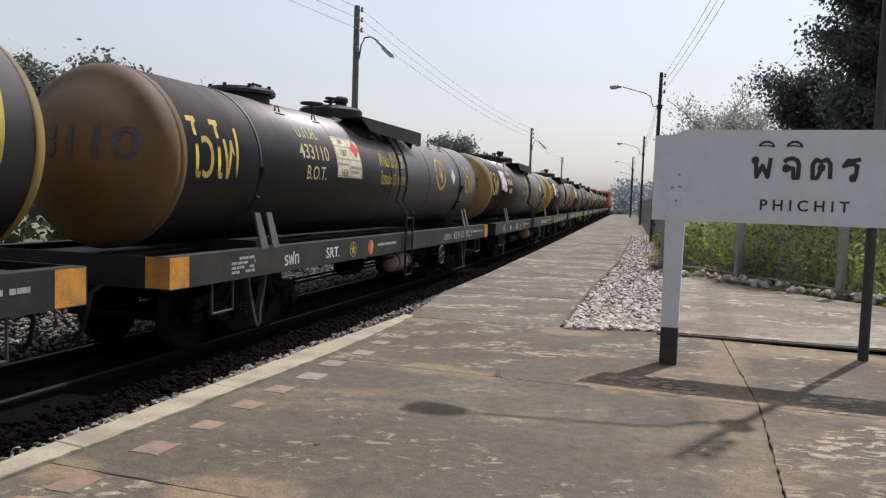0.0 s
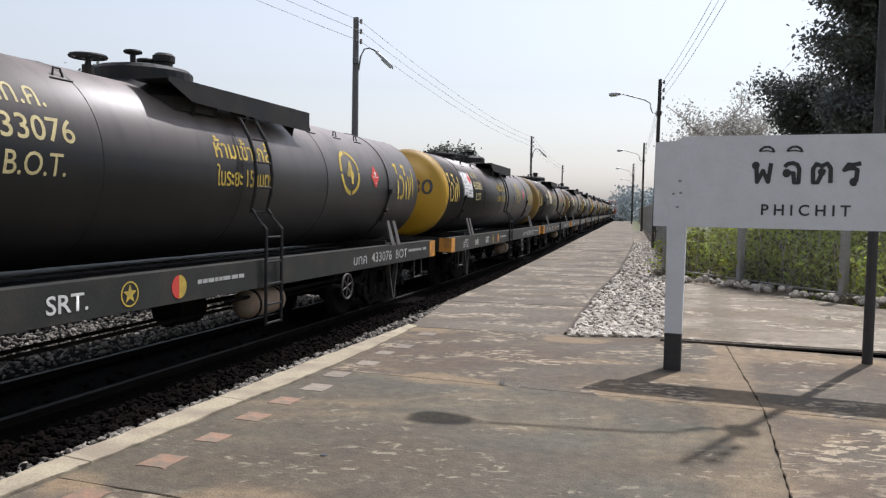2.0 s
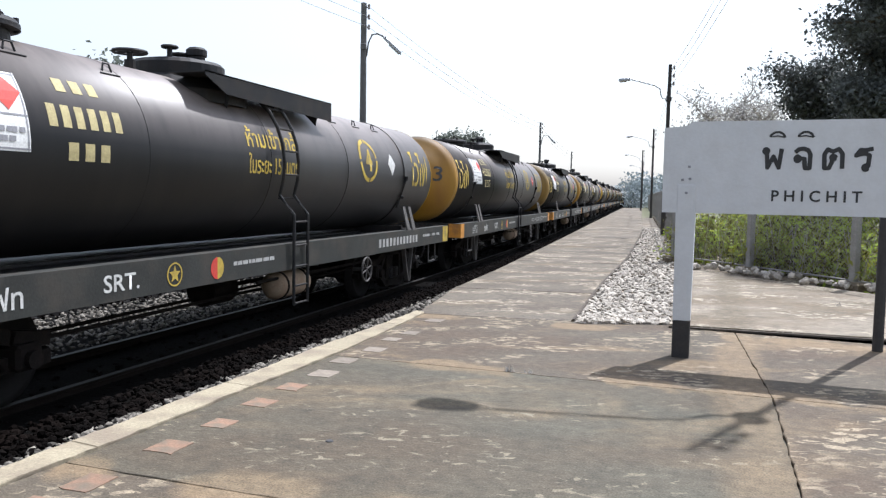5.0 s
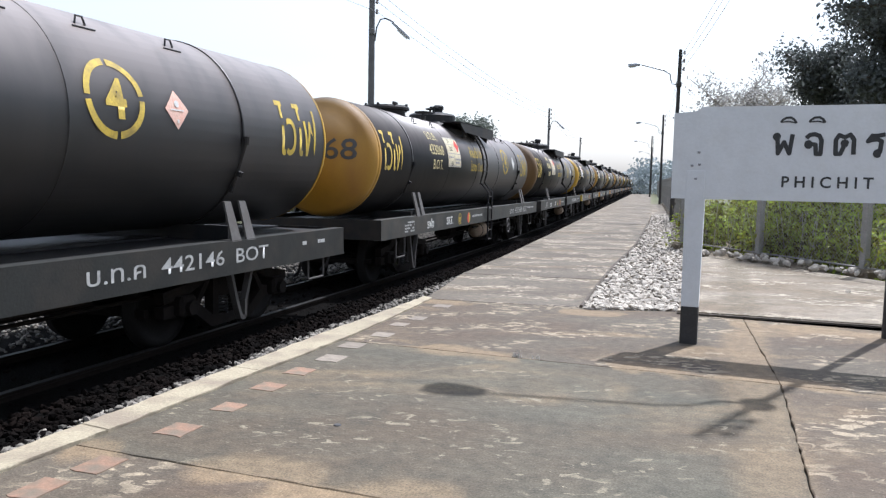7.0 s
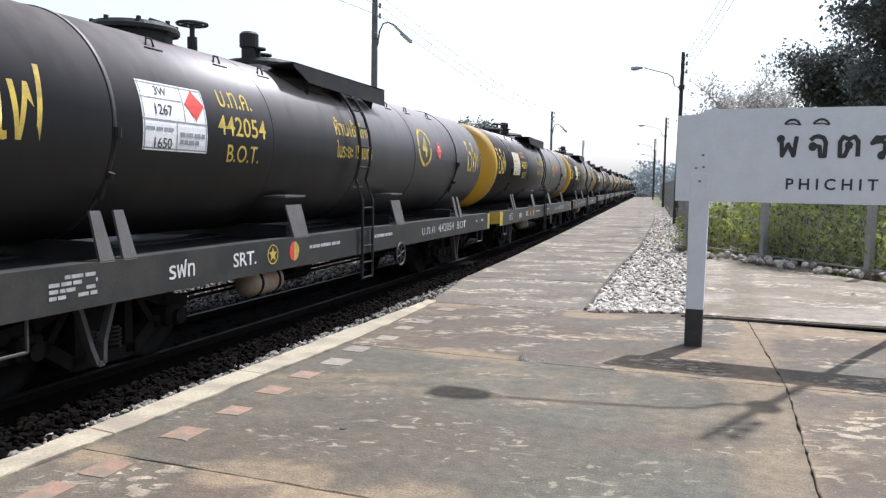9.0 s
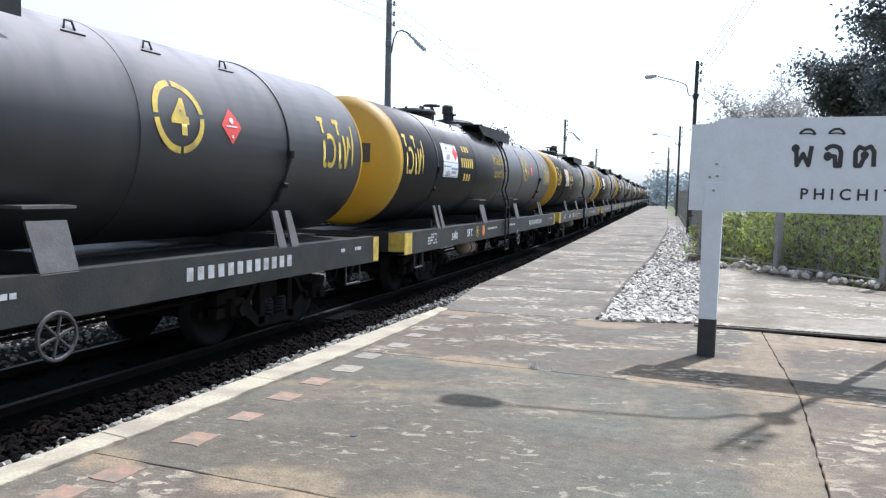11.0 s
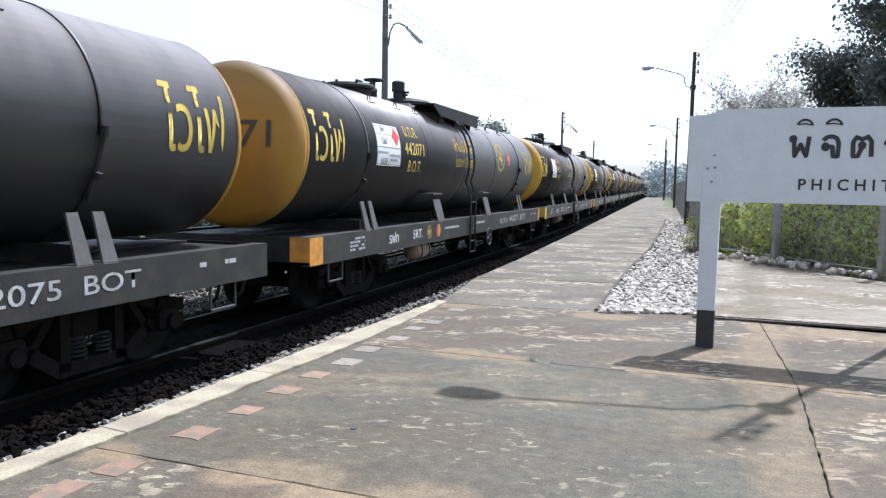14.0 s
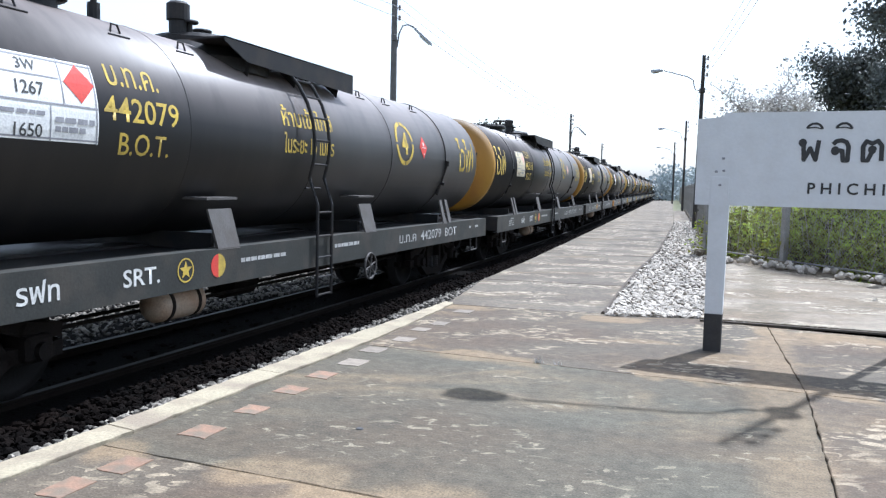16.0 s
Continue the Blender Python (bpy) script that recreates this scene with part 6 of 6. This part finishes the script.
# ---- plants ----
def leaf_mesh(name, centres, size, seed, stretch=1.9):
    """Small pointed leaves, each a folded pair of triangles."""
    rnd = np.random.RandomState(seed)
    n = len(centres)
    c = np.array(centres)
    a = rnd.normal(size=(n, 3))
    a /= np.linalg.norm(a, axis=1)[:, None]
    b = np.cross(a, rnd.normal(size=(n, 3)))
    b /= np.linalg.norm(b, axis=1)[:, None]
    s = (size * rnd.uniform(0.5, 1.5, n))[:, None]
    nn = np.cross(a, b)
    V = np.empty((n, 4, 3))
    V[:, 0] = c - a * s * stretch / 2
    V[:, 1] = c + b * s / 2 + nn * s * 0.15
    V[:, 2] = c + a * s * stretch / 2
    V[:, 3] = c - b * s / 2 + nn * s * 0.15
    me = bpy.data.meshes.new(name)
    idx = np.arange(n) * 4
    F = np.concatenate([np.stack([idx, idx + 1, idx + 2], 1), np.stack([idx, idx + 2, idx + 3], 1)])
    me.from_pydata(V.reshape(-1, 3).tolist(), [], F.tolist())
    return me


def tree(name, label, base, height, spread, leaf, leaf_size, leaves, bark, seed, levels=4, trunk=0.28, lean=(0, 0), clump=0.6, first=0.35, up=0.35):
    """A tapered trunk, forking limbs and leaves in clumps round the twigs."""
    rnd = random.Random(seed)
    t = thing(name, label, "tree")
    t.matrix_basis = pose(*base)
    bm = bmesh.new()
    tips = []

    def grow(p, d, length, r, level):
        q = p
        for k in range(3):
            e = (d + Vector((rnd.uniform(-0.22, 0.22), rnd.uniform(-0.22, 0.22), rnd.uniform(-0.06, 0.14)))).normalized()
            n = q + e * length / 3
            rod(bm, q, n, r * (1 - k * 0.15), 7 if level < 2 else 4, r * (1 - (k + 1) * 0.15))
            q, d = n, e
            if level >= levels - 1:
                tips.append(q.copy())
            if level >= 1 and k < 2 and level < levels:
                s = (d * 0.5 + Vector((rnd.uniform(-1, 1), rnd.uniform(-1, 1), rnd.uniform(-0.3, 0.6))).normalized() * 0.9).normalized()
                grow(q, s, length * rnd.uniform(0.45, 0.65), r * 0.5, level + 1)
        if level < levels:
            for _ in range(3 if level == 0 else 2):
                a = rnd.uniform(0, 6.28)
                s = (d * 0.55 + Vector((math.cos(a), math.sin(a), up)).normalized() * spread).normalized()
                grow(q, s, length * rnd.uniform(0.62, 0.8), r * 0.6, level + 1)
    grow(Vector((0, 0, -0.3)), Vector((lean[0], lean[1], 1)).normalized(), height * first, trunk, 0)
    top = max(p.z for p in tips)
    k = height / top
    bmesh.ops.scale(bm, vec=(k, k, k), verts=bm.verts)
    part("trunk", bm, bark, t, "trunk and limbs")
    C = []
    per = max(1, leaves // len(tips))
    for p in tips:
        p = p * k
        m = int(per * rnd.uniform(0.3, 1.9))
        for _ in range(m):
            C.append((p.x + rnd.gauss(0, clump), p.y + rnd.gauss(0, clump), p.z + rnd.gauss(0, clump * 0.7)))
    if C:
        me = leaf_mesh("crown", C, leaf_size, seed)
        me.materials.append(M[leaf])
        ob = part("crown", me, None, t, "crown of small leaves")
        ob["kind"] = "stuff"
    return t


def build_bushes():
    rnd = random.Random(21)
    def side(y):
        return 9.0 + (5.55 - 9.0) * (y - 8.6) / (19.2 - 8.6)
    C = []
    for i in range(330):
        y = rnd.uniform(5.0, 27.0)
        x0 = side(min(y, 19.2)) if y < 19.2 else 5.8 + (y - 19.2) * 0.25
        d = rnd.random() ** 1.3 * 6.5 + 0.25
        x = x0 + d * 0.95
        yy = y + d * 0.3
        h = rnd.uniform(0.25, 0.95) + d * 0.16
        r = rnd.uniform(0.2, 0.5)
        for _ in range(300):
            C.append((x + rnd.gauss(0, r * 0.55), yy + rnd.gauss(0, r * 0.55), max(-0.1, rnd.uniform(0.0, h) + rnd.gauss(0, 0.12))))
    me = leaf_mesh("undergrowth", C, 0.056, 4, 2.4)
    me.materials.append(M["leaf_bush"])
    tagged(new("undergrowth", me), "tangled yellow-green weeds and shrubs behind the fence", "undergrowth", kind="stuff")
    # dry stalks
    bm = bmesh.new()
    for i in range(500):
        y = rnd.uniform(7.0, 22.0)
        x = side(min(y, 19.2)) + rnd.uniform(0.05, 3.0)
        h = rnd.uniform(0.3, 1.3)
        rod(bm, (x, y, 0), (x + rnd.uniform(-0.3, 0.3), y + rnd.uniform(-0.3, 0.3), h), 0.006, 3)
    tagged(new("dry_stalks", mesh_of(bm, "bark_pale", "dry_stalks")), "dry brown weed stalks among the shrubs", "weeds", kind="stuff")
    # tufts in the platform's joints and at the slab's edge
    for name, x, y, k, s in (("weed_tuft", 0.55, 6.93, 34, 0.05), ("weed_tuft", 0.72, 6.88, 12, 0.03), ("weed_tuft", 2.9, 12.6, 16, 0.04), ("weed_tuft", 4.2, 13.5, 18, 0.05), ("weed_tuft", 5.8, 11.5, 20, 0.05)):
        bm = bmesh.new()
        for i in range(k):
            a, l = rnd.uniform(0, 6.28), rnd.uniform(0.4, 1.2) * s
            b = Vector((rnd.gauss(0, 0.02), rnd.gauss(0, 0.012), 0.0))
            e = b + Vector((math.cos(a) * l * 0.6, math.sin(a) * l * 0.6, l * 1.3))
            n = Vector((-math.sin(a), math.cos(a), 0)) * 0.004
            bm.faces.new([bm.verts.new(v) for v in (b - n, b + n, e)])
        ob = tagged(new(name, mesh_of(bm, "leaf_dry", "weed_tuft")), "small dry weed growing in the concrete joint", "weed", "weeds in the joints")
        ob.matrix_basis = pose(x, y, 0.0 if y < 9 else 0.04)


def build_trees():
    tree("broadleaf_tree", "large dark leafy tree behind the fence", (17.2, 24.5, -0.2), 11.0, 0.85, "leaf_dark", 0.07, 150000, "bark", 12, 4, 0.34, (-0.04, -0.05), 0.34, 0.30, 0.2)
    tree("broadleaf_tree", "dark leafy tree with low drooping limbs", (15.6, 26.5, -0.2), 6.9, 0.95, "leaf_dark", 0.07, 100000, "bark", 31, 4, 0.3, (-0.05, -0.05), 0.34, 0.28, 0.05)
    tree("dry_tree", "pale sparse tree with thin dry twigs", (20.3, 57.0, -0.3), 10.6, 0.85, "leaf_dry", 0.11, 8000, "bark_pale", 5, 4, 0.2, (0, 0), 0.5, 0.27, 0.4)
    tree("dry_tree", "pale sparse tree with thin dry twigs", (23.6, 59.0, -0.3), 9.4, 0.85, "leaf_dry", 0.11, 8000, "bark_pale", 15, 4, 0.2, (0, 0), 0.5, 0.27, 0.4)
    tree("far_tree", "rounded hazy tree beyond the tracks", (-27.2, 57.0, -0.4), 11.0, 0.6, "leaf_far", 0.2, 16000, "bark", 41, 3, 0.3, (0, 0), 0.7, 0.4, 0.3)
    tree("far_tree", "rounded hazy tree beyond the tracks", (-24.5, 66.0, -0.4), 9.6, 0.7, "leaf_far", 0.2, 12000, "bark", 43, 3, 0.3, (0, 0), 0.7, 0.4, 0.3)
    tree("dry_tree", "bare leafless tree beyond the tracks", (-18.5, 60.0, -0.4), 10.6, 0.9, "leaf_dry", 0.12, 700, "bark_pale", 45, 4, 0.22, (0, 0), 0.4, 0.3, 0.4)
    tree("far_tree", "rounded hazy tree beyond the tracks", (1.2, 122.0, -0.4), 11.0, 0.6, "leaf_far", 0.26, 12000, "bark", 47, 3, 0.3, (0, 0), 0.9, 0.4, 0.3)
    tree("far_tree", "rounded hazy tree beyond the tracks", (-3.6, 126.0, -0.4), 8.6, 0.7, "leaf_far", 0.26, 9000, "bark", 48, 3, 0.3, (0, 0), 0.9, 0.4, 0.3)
    # scrub along the far side of the yard
    C = []
    rs = random.Random(91)
    for i in range(260):
        x, y = on_track(rs.uniform(-45, 75), rs.uniform(-17.5, -12.5))
        h = rs.uniform(1.2, 2.9)
        for _ in range(110):
            C.append((x + rs.gauss(0, 0.55), y + rs.gauss(0, 0.55), -0.4 + rs.random() * h + rs.gauss(0, 0.1)))
    me = leaf_mesh("far_scrub", C, 0.26, 9, 1.5)
    me.materials.append(M["leaf_scrub"])
    tagged(new("far_scrub", me), "dark green scrub along the far side of the tracks", "scrub", kind="stuff")
    # hazy woods where the line bends away; the haze is in the leaf colour
    rnd = random.Random(77)
    C = []
    for i in range(70):
        a = rnd.uniform(-62, 58)
        D = rnd.uniform(235, 330)
        x, y = D * math.sin(radians(a)), D * math.cos(radians(a))
        h, r = rnd.uniform(5, 10.5) * (0.7 if abs(a - 14) > 6 else 1.05), rnd.uniform(4, 9)
        for _ in range(260):
            k = rnd.random()
            C.append((x + rnd.gauss(0, r * (1.1 - 0.6 * k)), y + rnd.gauss(0, 3), k * h + rnd.gauss(0, 0.6)))
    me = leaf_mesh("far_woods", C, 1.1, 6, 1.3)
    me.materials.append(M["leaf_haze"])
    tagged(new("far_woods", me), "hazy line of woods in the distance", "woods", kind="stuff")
    # shrubs at the end of the platform
    C = []
    for i in range(46):
        y = rnd.uniform(118, 170)
        x = 0.243 * y + rnd.uniform(-1.5, 14)
        h = rnd.uniform(2.0, 6.5)
        for _ in range(170):
            k = rnd.random()
            C.append((x + rnd.gauss(0, 1.3), y + rnd.gauss(0, 1.3), k * h))
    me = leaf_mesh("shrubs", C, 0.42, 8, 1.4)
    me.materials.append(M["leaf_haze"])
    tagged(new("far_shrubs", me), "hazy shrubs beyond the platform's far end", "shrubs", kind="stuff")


build_ground()
build_train()
build_loco()
build_sign()
build_poles()
build_fences()
build_bushes()
build_trees()
build_ballast()
build_gravel()
build_platform()
motions()
